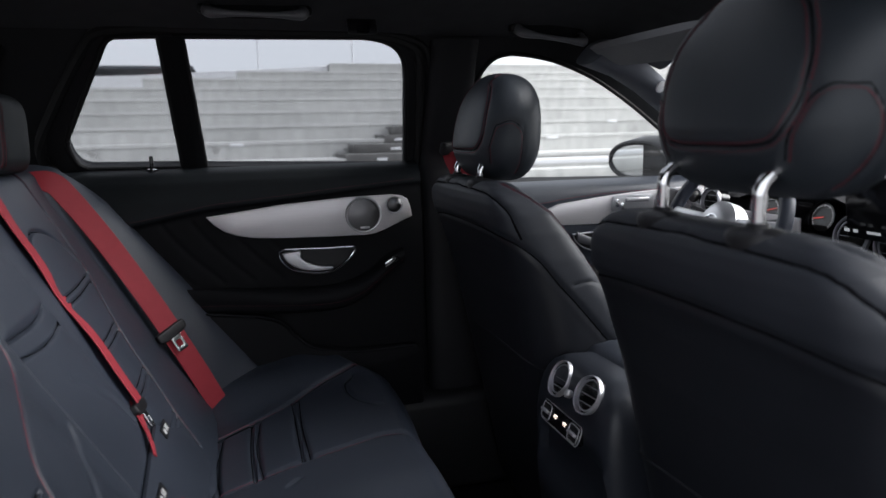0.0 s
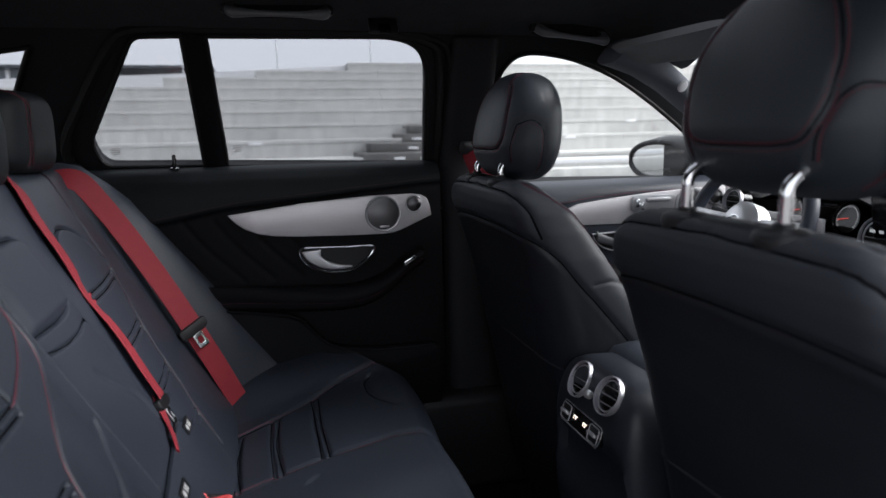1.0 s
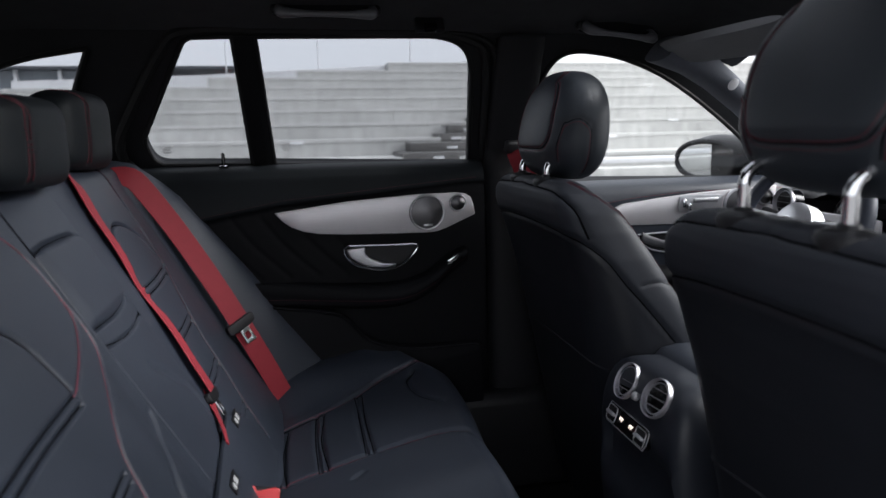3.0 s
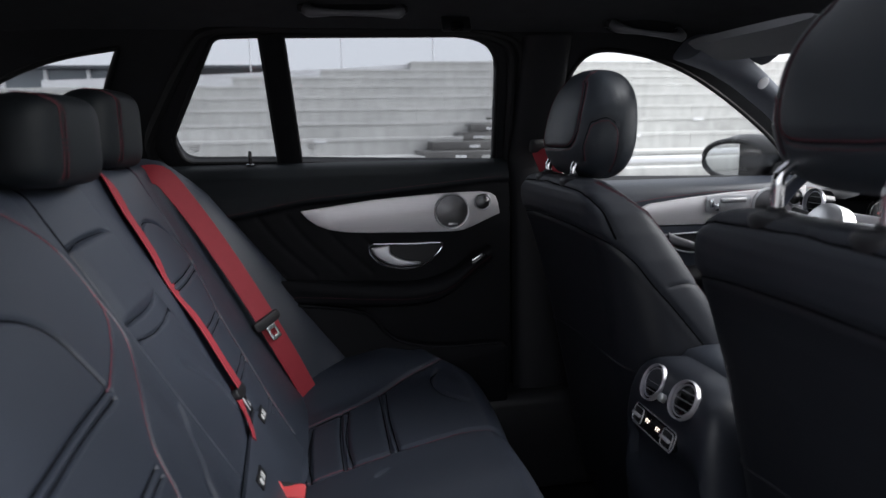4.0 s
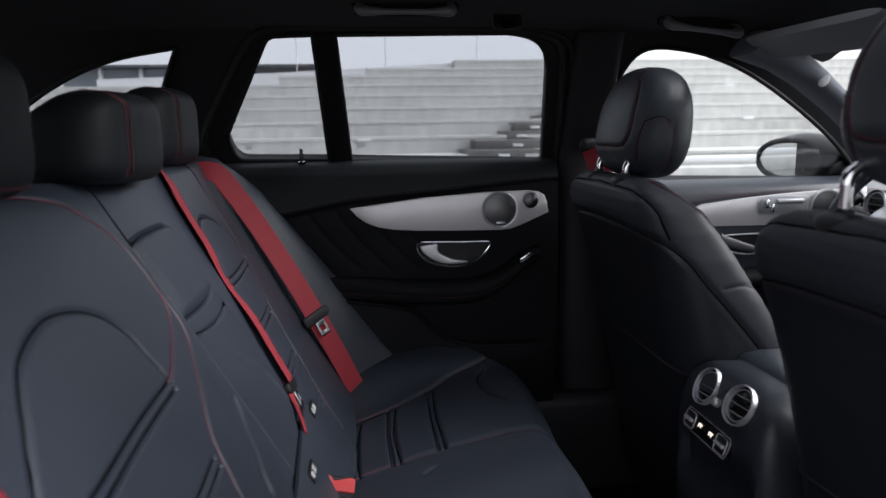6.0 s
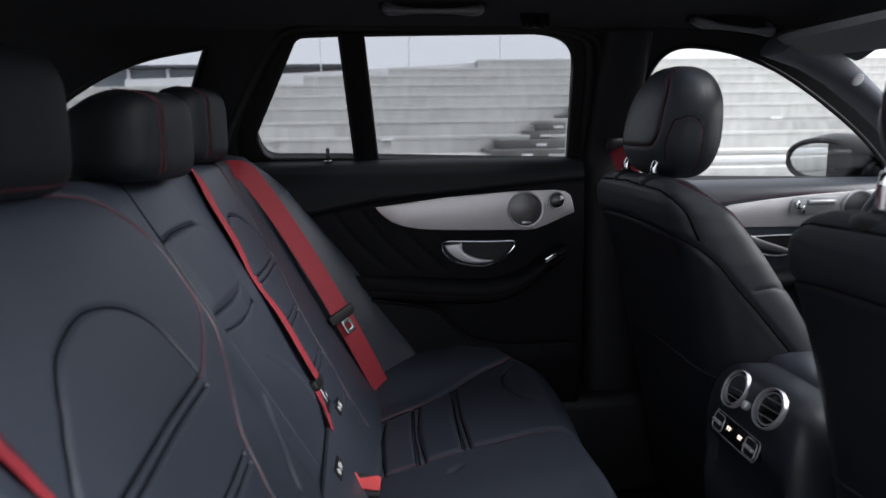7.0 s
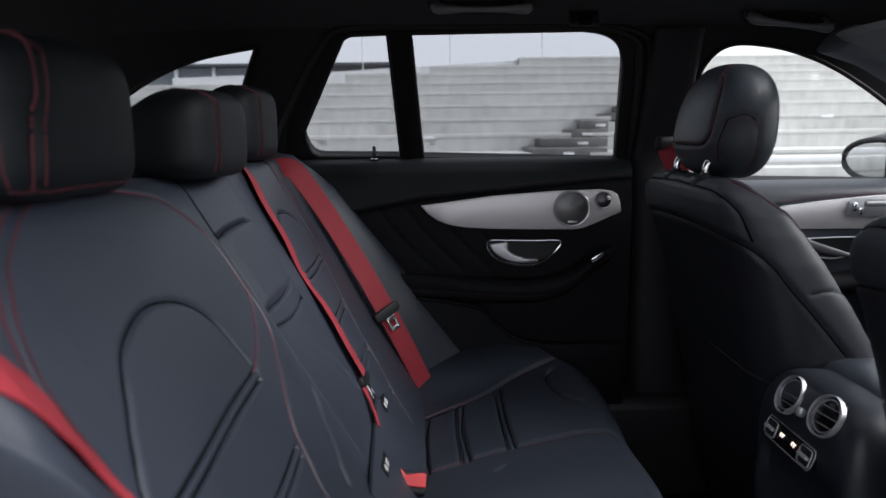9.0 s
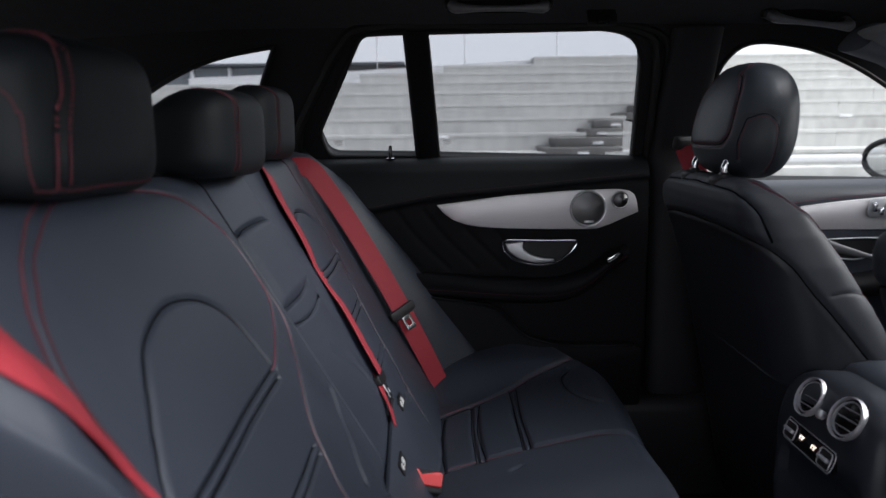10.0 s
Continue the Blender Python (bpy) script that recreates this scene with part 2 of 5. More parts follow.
def plate_bm(outline, thick, m, bevel=0.002, holes=(), segments=2):
    """A flat plate from an outline in the plane of m (its x and y), with holes, going down its -z."""
    bm = bmesh.new()
    loops = []
    for loop in (outline, *holes):
        vs = [bm.verts.new((x, y, 0)) for x, y in loop]
        loops.append([bm.edges.new((vs[i], vs[(i + 1) % len(vs)])) for i in range(len(vs))])
    if holes:
        bmesh.ops.triangle_fill(bm, use_beauty=True, edges=[e for lp in loops for e in lp], normal=(0, 0, 1))
    else:
        bm.faces.new([e.verts[0] for e in loops[0]] if False else list(bm.verts))
    rim = [e for lp in loops for e in lp]
    ext = bmesh.ops.extrude_face_region(bm, geom=list(bm.faces))
    moved = [g for g in ext["geom"] if isinstance(g, bmesh.types.BMVert)]
    bmesh.ops.translate(bm, verts=moved, vec=(0, 0, thick))
    if bevel:
        top = set(moved)
        edges = [e for e in bm.edges if e.verts[0] in top and e.verts[1] in top and any(abs(f.normal.z) < 0.5 or len([v for v in f.verts if v in top]) < len(f.verts) for f in e.link_faces)]
        bm.normal_update()
        edges = [e for e in edges if len(e.link_faces) == 2 and e.link_faces[0].normal.dot(e.link_faces[1].normal) < 0.3]
        bmesh.ops.bevel(bm, geom=edges, offset=bevel, segments=segments, profile=0.5, affect='EDGES')
    bmesh.ops.transform(bm, matrix=m, verts=bm.verts)
    return bm


def plane_frame(origin, xdir, ydir):
    x = Vector(xdir).normalized()
    z = x.cross(Vector(ydir)).normalized()
    y = z.cross(x)
    m = Matrix((x, y, z)).transposed().to_4x4()
    m.translation = Vector(origin)
    return m


def rounded(pts, r=0.02, n=5):
    """A closed outline with its corners rounded."""
    out = []
    k = len(pts)
    for i in range(k):
        a, b, c = (np.array(pts[j % k], float) for j in (i - 1, i, i + 1))
        rr = pts[i][2] if len(pts[i]) > 2 else r
        a, b, c = a[:2], b[:2], c[:2]
        d1, d2 = min(rr, np.linalg.norm(a - b) * 0.48), min(rr, np.linalg.norm(c - b) * 0.48)
        p1, p2 = b + (a - b) / np.linalg.norm(a - b) * d1, b + (c - b) / np.linalg.norm(c - b) * d2
        for t in np.linspace(0, 1, n):
            out.append(tuple((1 - t) ** 2 * p1 + 2 * t * (1 - t) * b + t * t * p2))
    return out


def disc_bm(profile, m, sides=40, ring=False):
    """A turned shape: profile of (radius, height) round the z axis of m; a ring's profile closes on itself."""
    a = np.linspace(0, 2 * math.pi, sides, endpoint=False)
    rows = [[(r * math.cos(t), r * math.sin(t), h) for t in a] for r, h in profile]
    bm = grid_bm(rows, wrap_u=ring, wrap_v=True, cap_u=not ring)
    bmesh.ops.recalc_face_normals(bm, faces=bm.faces)
    bmesh.ops.transform(bm, matrix=m, verts=bm.verts)
    return bm


class Cover:
    """An upholstered surface: a point grid with its normals, into which seams are pressed."""

    def __init__(self, p, outward, wrap_v=False):
        self.p = np.asarray(p, float)
        self.wrap_v = wrap_v
        self.outward = outward
        self.radial = False
        self.normals()

    def normals(self):
        p = self.p
        du = np.gradient(p, axis=0)
        dv = (np.roll(p, -1, 1) - np.roll(p, 1, 1)) if self.wrap_v else np.gradient(p, axis=1)
        n = np.cross(du, dv)
        n /= np.linalg.norm(n, axis=2)[:, :, None] + 1e-12
        ref = p - self.outward[1] if self.outward[0] == 'from' else np.broadcast_to(np.array(self.outward[1], float), p.shape)
        if (n * ref).sum() < 0:
            n = -n
        self.n = n

    def params(self, line):
        """Where the points of a line lie in the grid's own rows and columns."""
        flat = self.p.reshape(-1, 3)
        nu, nv = self.p.shape[:2]
        out = []
        for q in np.asarray(line, float):
            if self.radial:
                # carry the point out from the middle onto the surface
                c = self.outward[1]
                rel = flat - c
                d = (q - c) / np.linalg.norm(q - c)
                near = np.argsort(-(rel @ d) / np.linalg.norm(rel, axis=1))[:4]
                q = c + d * float(np.linalg.norm(rel[near], axis=1).mean())
            k = int(((flat - q) ** 2).sum(1).argmin())
            i, j = divmod(k, nv)
            ia, ib = max(i - 1, 0), min(i + 1, nu - 1)
            ja, jb = ((j - 1) % nv, (j + 1) % nv) if self.wrap_v else (max(j - 1, 0), min(j + 1, nv - 1))
            du = (self.p[ib, j] - self.p[ia, j]) / max(ib - ia, 1)
            dv = (self.p[i, jb] - self.p[i, ja]) / (2 if self.wrap_v else max(jb - ja, 1))
            fit = np.linalg.lstsq(np.stack((du, dv), 1), q - self.p[i, j], rcond=None)[0]
            u, v = i + float(np.clip(fit[0], -0.7, 0.7)), j + float(np.clip(fit[1], -0.7, 0.7))
            if self.wrap_v and out:
                v += nv * round((out[-1][1] - v) / nv)
            out.append((u, v))
        return np.array(out)

    def sample(self, uv):
        nu, nv = self.p.shape[:2]
        u = np.clip(uv[:, 0], 0, nu - 1.001)
        i = u.astype(int)
        if self.wrap_v:
            v = uv[:, 1] % nv
            j = np.minimum(v.astype(int), nv - 1)
            k = (j + 1) % nv
        else:
            v = np.clip(uv[:, 1], 0, nv - 1.001)
            j = v.astype(int)
            k = j + 1
        a, b = (u - i)[:, None], (v - j)[:, None]
        mix = lambda g: (1 - a) * (1 - b) * g[i, j] + a * (1 - b) * g[i + 1, j] + (1 - a) * b * g[i, k] + a * b * g[i + 1, k]
        n = mix(self.n)
        return mix(self.p), n / (np.linalg.norm(n, axis=1)[:, None] + 1e-12)

    def run(self, line, n):
        """n points evenly along a line drawn on the surface, with their normals."""
        uv = smooth_line(self.params(line), 240) if len(line) > 2 else smooth_line(self.params(line), 60)
        p, _ = self.sample(uv)
        s = np.concatenate(([0], np.cumsum(np.linalg.norm(np.diff(p, axis=0), axis=1))))
        g = np.linspace(0, s[-1], n or max(3, int(s[-1] / 0.0010)))
        uv = np.stack([np.interp(g, s, uv[:, k]) for k in range(2)], 1)
        return (*self.sample(uv), s[-1])

    def press(self, line, depth, width, n=None):
        pts = self.run(line, n)[0]
        flat = self.p.reshape(-1, 3)
        d = np.full(len(flat), 9.0)
        lo, hi = pts.min(0) - 4 * width, pts.max(0) + 4 * width
        idx = np.nonzero(((flat > lo) & (flat < hi)).all(1))[0]
        for k in range(0, len(idx), 4000):
            c = idx[k:k + 4000]
            d[c] = np.sqrt(((flat[c][:, None, :] - pts[None]) ** 2).sum(2)).min(1)
        push = depth * np.exp(-(d / width) ** 2)
        self.p = self.p - self.n * push.reshape(self.p.shape[:2])[:, :, None]

    def snap(self, pts):
        flat, nn = self.p.reshape(-1, 3), self.n.reshape(-1, 3)
        out, nor = [], []
        for q in np.asarray(pts, float):
            for _ in range(3):
                i = int(((flat - q) ** 2).sum(1).argmin())
                q = q - nn[i] * float((q - flat[i]) @ nn[i])
                q = flat[i] + np.clip(q - flat[i], -0.006, 0.006)
            out.append(q)
            nor.append(nn[i])
        return np.array(out), np.array(nor)

    def build(self, name, material_, parent, label="", cap_u=False, angle=60, keep=None):
        bm = grid_bm(self.p, wrap_v=self.wrap_v, cap_u=cap_u)
        if keep:
            # cut along the line where keep() is 0, and leave the side where it is positive
            fresh = set()
            for e in list(bm.edges):
                a, b = (keep(v.co) for v in e.verts)
                if a * b < 0:
                    fresh.add(bmesh.utils.edge_split(e, e.verts[0], a / (a - b))[1])
            for f in list(bm.faces):
                ends = [v for v in f.verts if v in fresh]
                if len(ends) == 2:
                    bmesh.utils.face_split(f, ends[0], ends[1])
            gone = [f for f in bm.faces if keep(f.calc_center_median()) < 0]
            bmesh.ops.delete(bm, geom=gone, context='FACES')
        return part(name, bm, material_, parent, label, angle=angle)

    def seam(self, line, parent, r=0.0010, sink=0.0004, mat=None):
        """A thin line laid into the cover; by default near-black for the seam's shade."""
        size = self.run(line, 40)[2]
        p, nor, _ = self.run(line, max(8, int(size / 0.004)))
        return part("seam_line", tube_bm([tuple(a) for a in p - nor * sink], r, max(12, int(size / 0.003)), 6), mat or GROOVE_SHADE, parent, "thin line laid in a shaded seam")

    def stitch(self, line, parent, offset=0.0, pitch=0.0042, long=0.0028, r=0.0006, name="stitching", mat=None, lift=0.0004):
        n = max(3, int(self.run(line, 40)[2] / pitch))
        p, nor, _ = self.run(line, n)
        t = np.gradient(p, axis=0)
        t /= np.linalg.norm(t, axis=1)[:, None] + 1e-12
        s = np.cross(nor, t)
        if offset:
            q = self.params(p + s * offset)
            q = np.stack([np.convolve(np.pad(q[:, k], 2, mode='edge'), np.ones(5) / 5, 'valid') for k in range(2)], 1)
            p, nor = self.sample(q)
        p = p + nor * lift
        v, f = [], []
        for i in range(n):
            a, b = p[i] - t[i] * long / 2, p[i] + t[i] * long / 2
            base = len(v)
            for c in (a, b):
                for k in range(4):
                    w = math.pi / 4 + k * math.pi / 2
                    v.append(c + r * (math.cos(w) * s[i] + math.sin(w) * nor[i]) * 1.3)
            f += [(base + k, base + (k + 1) % 4, base + 4 + (k + 1) % 4, base + 4 + k) for k in range(4)]
            f += [(base + 3, base + 2, base + 1, base), (base + 4, base + 5, base + 6, base + 7)]
        me = bpy.data.meshes.new(name)
        me.from_pydata(v, [], f)
        finish(me, mat or THREAD, False)
        ob = attach(new(name, me), parent, "row of small red thread stitches")
        ob["kind"] = "stuff"
        return ob


def sstep(a, b, x):
    t = np.clip((x - a) / (b - a), 0, 1)
    return t * t * (3 - 2 * t)

YC = 1.09          # the car's middle
LEAN = 0.44        # how far the side windows lean inwards
SIDE = plane_frame((0, 1.782, 1.108), (1, 0, 0), (0, -LEAN, 1))
RISE = math.sqrt(1 + LEAN * LEAN)


def on_side(pts):
    return [(q[0], (q[1] - 1.108) * RISE, *q[2:]) for q in pts]


def side_point(x, z, out=0.0):
    return SIDE @ Vector((x, (z - 1.108) * RISE, -out))


# ---- car shell ----
QUARTER = [(-0.014, 1.367, 0.02), (0.080, 1.370, 0.004), (0.100, 1.102, 0.004), (-0.110, 1.106, 0.03), (-0.126, 1.162, 0.02)]
MAIN = [(0.126, 1.370, 0.004), (0.535, 1.374, 0.06), (0.592, 1.338, 0.06), (0.609, 1.085, 0.004), (0.148, 1.100, 0.004)]
FRONT = [(0.745, 1.200, 0.05), (0.772, 1.312, 0.05), (0.820, 1.348, 0.05), (0.930, 1.337, 0.1), (1.016, 1.312, 0.1), (1.092, 1.281, 0.1), (1.200, 1.223, 0.1), (1.330, 1.142, 0.1), (1.425, 1.065, 0.02), (1.445, 1.018, 0.01), (0.740, 1.036, 0.01)]
CARGO = [(-0.200, 1.346, 0.004), (-0.330, 1.326, 0.1), (-0.440, 1.285, 0.1), (-0.560, 1.215, 0.1), (-0.640, 1.120, 0.03), (-0.305, 1.120, 0.02), (-0.240, 1.270, 0.1)]
holes = [rounded(on_side(h), 0.02, 6) for h in (QUARTER, MAIN, FRONT, CARGO)]
outer = [(q[0], q[1]) for q in on_side([(-1.0, 0.95), (1.56, 0.95), (1.50, 1.10), (1.17, 1.335), (1.00, 1.385), (-0.95, 1.385)])]
wall_left = part("wall_left", plate_bm(outer, -0.035, SIDE, 0, holes), SOFT_GREY, smooth=False)
tagged(wall_left, "black soft-trimmed side wall with window openings", "wall", kind="structure")

for name, hole, mat, lab in (("window_1", holes[0], GLASS_TINT, "small tinted fixed quarter window"), ("window_2", holes[1], GLASS_TINT, "tinted rear door window, closed"),
                             ("window_3", holes[2], GLASS_CLEAR, "clear front door window, closed"), ("window_4", holes[3], GLASS_TINT, "tinted cargo side window")):
    w = thing(name, lab, "window", tuple(SIDE @ Vector((*np.mean(hole, 0), 0))), kind="structure")
    cx, cy = np.mean(hole, 0)
    big = [(cx + (x - cx) * 1.015, cy + (y - cy) * 1.015) for x, y in hole]
    pane = part("pane", plate_bm(big, 0.004, SIDE @ Matrix.Translation((0, 0, -0.024)), 0), mat, w)
    pane.visible_shadow = False
    ring = [tuple(SIDE @ Vector((x, y, 0.001))) for x, y in hole]
    part("rubber_seal", tube_bm(ring, 0.0055, 140, 8, True), RUBBER, w, "black rubber glass seal")

# door frame ridges between rear and front window
for k, (dx, r) in enumerate(((0.028, 0.010), (0.052, 0.008))):
    pts = [side_point(0.609 + dx, 1.09, -0.006), side_point(0.604 + dx, 1.20, -0.008), side_point(0.594 + dx, 1.325, -0.006), side_point(0.572 + dx * 0.8, 1.355 + dx * 0.25, -0.002),
           side_point(0.50, 1.374 + dx * 0.18, 0.0), side_point(0.30, 1.376 + dx * 0.18, 0.0), side_point(-0.02, 1.378 + dx * 0.18, 0.0)]
    tagged(part("trim_door_frame", tube_bm(pts, r, 60, 8), RUBBER), "black rubber door seal ridge", "trim", kind="structure")
pts = [side_point(-0.165, 1.085, -0.006), side_point(-0.172, 1.16, -0.01), side_point(-0.13, 1.24, -0.01), side_point(-0.06, 1.345, -0.008), side_point(-0.02, 1.378, -0.004), side_point(0.10, 1.386, 0)]
tagged(part("trim_rear_frame", tube_bm([tuple(p) for p in pts], 0.011, 60, 8), RUBBER), "black door seal along the wheel arch", "trim", kind="structure")
pts = [side_point(-0.172, 1.11, -0.006), (-0.078, 1.695, 1.02), (0.045, 1.69, 0.85), (0.165, 1.69, 0.68), (0.25, 1.69, 0.55)]
tagged(part("trim_wheel_arch", tube_bm([tuple(p) for p in pts], 0.018, 60, 10), RUBBER), "black door seal along the wheel arch", "trim", kind="structure")

# roof lining
xs = np.concatenate((np.linspace(-1.0, 0.9, 96), np.linspace(0.92, 1.22, 16)))
prof = np.array([(1.690, 1.377), (1.662, 1.380), (1.630, 1.392), (1.58, 1.407), (1.53, 1.420), (1.45, 1.434), (1.35, 1.442), (1.09, 1.448)])
prof = np.vstack((prof, [(2 * YC - y, z) for y, z in prof[-2::-1]]))
prof = smooth_line(prof, 91)
rows = []
for x in xs:
    drop = 0.07 * max(0.0, (x - 0.90) / 0.32) ** 2 + 0.03 * max(0.0, (-0.3 - x) / 0.7)
    nar = 1 - 0.06 * max(0.0, (x - 0.8) / 0.4)
    rows.append([(x, YC + (y - YC) * nar, z - drop) for y, z in prof])
rows = np.array(rows)
roof = grid_bm(rows)
top = rows.copy()
top[:, :, 2] += 0.05
grid_bm(top, bm=roof)
SUNROOF = rounded([(0.30, 0.78), (1.00, 0.78), (1.00, 1.40), (0.30, 1.40)], 0.12, 10)
def in_sunroof(q, grow=0.0):
    dx, dy = max(0.42 - q.x, 0, q.x - 0.88), max(0.90 - q.y, 0, q.y - 1.28)
    return math.hypot(dx, dy) < 0.12 + grow
bmesh.ops.delete(roof, geom=[f for f in roof.faces if in_sunroof(f.calc_center_median(), 0.006)], context='FACES')
ceiling = part("ceiling", roof, LINER, angle=50)
tagged(ceiling, "black fabric car headliner", "ceiling", kind="structure")

def roof_z(x, y):
    return float(np.interp(abs(y - YC), np.abs(prof[45:, 0] - YC), prof[45:, 1])) - 0.07 * max(0.0, (x - 0.90) / 0.32) ** 2
sunroof = thing("window_6", "closed dark glass sunroof with black rim", "sunroof", (0.65, YC, 1.47), kind="structure")
part("rim", tube_bm([(x, y, roof_z(x, y) - 0.002) for x, y in SUNROOF], 0.017, 160, 10, True, flat=0.6), LINER, sunroof, "black cloth rim")
part("skirt", grid_bm([[(x, y, roof_z(x, y) - 0.002) for x, y in SUNROOF], [(x, y, 1.505) for x, y in SUNROOF]], wrap_v=True), LINER, sunroof, "black inner edge")
big = [(0.65 + (x - 0.65) * 1.05, YC + (y - YC) * 1.05) for x, y in SUNROOF]
pane = part("pane", plate_bm(big, 0.004, Matrix.Translation((0, 0, 1.503)), 0), GLASS_ROOF, sunroof)
pane.visible_shadow = False

# floor, sills, pillars, cargo walls
tagged(part("floor", box_bm((2.9, 1.62, 0.06), Matrix.Translation((0.45, YC, 0.24)), 0.01), CARPET), "black carpeted car floor", "floor", kind="structure")
tagged(part("trim_sill", box_bm((1.75, 0.16, 0.26), pose(0.62, 1.765, 0.40), 0.03, 4), PLASTIC), "black plastic door sill", "sill", kind="structure")
tagged(part("wall_left_lower", box_bm((2.7, 0.05, 0.72), pose(0.30, 1.80, 0.62), 0.01), SOFT), "black lower side wall behind the doors", "wall", kind="structure")
tagged(part("wall_right", box_bm((0.98, 0.05, 0.78), pose(1.17, 0.40, 0.66), 0.02), SOFT), "black inner side of the passenger door", "wall", kind="structure")
tagged(part("trim_pillar_right", box_bm((0.10, 0.05, 1.0), pose(0.80, 0.43, 0.9, 12, 0, 0), 0.02), SOFT), "black door pillar on the open side", "pillar", kind="structure")
tagged(part("trim_roof_rail", box_bm((2.1, 0.06, 0.05), pose(0.1, 0.50, 1.365), 0.02), LINER), "black roof rail over the open door", "trim", kind="structure")
tagged(part("wall_rear", box_bm((0.06, 1.5, 0.7), pose(-1.05, YC, 0.62), 0.02), SOFT), "black tailgate trim", "wall", kind="structure")
tagged(part("floor_cargo", box_bm((0.85, 1.4, 0.06), pose(-0.62, YC, 0.60), 0.01), CARPET), "black carpeted cargo floor", "floor", kind="structure")
# panel added out of view to cut the light on the front seat backs
tagged(part("light_block_cargo_right", box_bm((0.82, 0.05, 0.30), pose(-0.66, 0.47, 1.24, -8, 0, 0), 0.02), LINER), "unseen black panel added over the cargo floor to block light", "wall", kind="structure")
tagged(part("wall_cargo_right", box_bm((0.95, 0.05, 0.66), pose(-0.60, 0.43, 0.78), 0.02), SOFT), "black cargo side trim", "wall", kind="structure")

# centre pillar between the doors
pb = []
for z, y in ((0.36, 1.735), (0.6, 1.72), (0.9, 1.712), (1.03, 1.716), (1.10, 1.745), (1.2, 1.705), (1.3, 1.663), (1.37, 1.63)):
    w = np.interp(z, (0.36, 1.0, 1.37), (0.075, 0.062, 0.055))
    cx = np.interp(z, (0.36, 1.08, 1.37), (0.725, 0.700, 0.700))
    a = np.linspace(0, math.pi, 13)
    pb.append([(cx + w * np.sign(math.cos(t)) * abs(math.cos(t)) ** 0.6, y + 0.04 - 0.04 * abs(math.sin(t)) ** 0.6, z) for t in a])
pb = np.array(pb)
pillar = part("trim_centre_pillar", grid_bm(np.stack([smooth_line(pb[:, j], 40) for j in range(13)], 1)), SOFT_GREY)
tagged(pillar, "black door pillar with belt guide", "pillar", kind="structure")

# windscreen pillar
ap = []
for x, y, z, w in ((1.02, 1.60, 1.352, 0.085), (1.10, 1.605, 1.322, 0.075), (1.17, 1.61, 1.275, 0.056), (1.25, 1.62, 1.215, 0.042), (1.36, 1.635, 1.13, 0.04), (1.48, 1.655, 1.03, 0.04)):
    a = np.linspace(0, 2 * math.pi, 16, endpoint=False)
    d = np.array((0.75, 0.1, -0.65)); d /= np.linalg.norm(d)
    s = np.cross(d, (0, 1, 0)); s /= np.linalg.norm(s)
    q = np.cross(s, d)
    ap.append([np.array((x, y, z)) - 0.16 * w * s + w * np.sign(math.cos(t)) * abs(math.cos(t)) ** 0.7 * s * 0.44 + 0.05 * np.sign(math.sin(t)) * abs(math.sin(t)) ** 0.7 * q for t in a])
pil = thing("windscreen_pillar", "black windscreen pillar cover with oval emblem", "pillar", (1.17, 1.6, 1.27), kind="structure")
# windscreen light on the cover is in its paler colour
part("cover", grid_bm(ap, wrap_v=True, cap_u=True), PILLAR, pil)
SIDE_IN = plane_frame((1.160, 1.554, 1.260), (0.64, 0.02, -0.5), (0.4, -0.15, 0.6))
part("emblem", disc_bm([(0.002, 0), (0.012, 0.0), (0.012, 0.003), (0.010, 0.004), (0.002, 0.004)], SIDE_IN @ Matrix.Diagonal((0.85, 1.15, 1, 1)), 28), POLE_GREY, pil, "pale grey oval emblem")

# windscreen and its surround
ws = [(1.22, 0.55, 1.372), (1.22, 1.63, 1.372), (1.95, 1.72, 0.97), (1.95, 0.46, 0.97)]
wsc = thing("window_5", "clear windscreen", "windscreen", (1.6, YC, 1.15), kind="structure")
bm = bmesh.new()
bm.faces.new([bm.verts.new(p) for p in ws])
bmesh.ops.solidify(bm, geom=list(bm.faces), thickness=0.005)
pane = part("pane", bm, GLASS_CLEAR, wsc)
pane.visible_shadow = False
part("header", box_bm((0.06, 1.12, 0.03), pose(1.225, YC, 1.375, 0, 25, 0), 0.01), LINER, wsc, "black header rail")


# ---- seats: rear bench ----
E_UP, E_OUT = np.array((-0.502, 0, 0.865)), np.array((0.865, 0, 0.502))
BASE = np.array((0.141, 0.0, 0.600))
TOP_S = 0.570


def back_point(s, h):
    """A place on the rear backrest's middle line: s up along it, h off it; it rolls over at the top."""
    p = BASE + np.minimum(s, TOP_S)[..., None] * E_UP
    over = np.clip(s - TOP_S, 0, None)
    a = over / 0.045
    r = 0.045
    roll = (r * np.sin(a))[..., None] * E_UP + (r * (np.cos(a) - 1))[..., None] * E_OUT
    nrm = np.cos(a)[..., None] * E_OUT + np.sin(a)[..., None] * E_UP
    return p + roll + h[..., None] * nrm


def back_cover(y0, y1, height, nu=300, nv=270, s1=0.645):
    y = np.linspace(y0, y1, nv)
    s = np.linspace(0.0, s1, nu)
    S, Y = np.meshgrid(s, y, indexing='ij')
    p = back_point(S, height(Y, S))
    p[..., 1] = Y
    return Cover(p, ('dir', (0.86, 0, 0.5)))


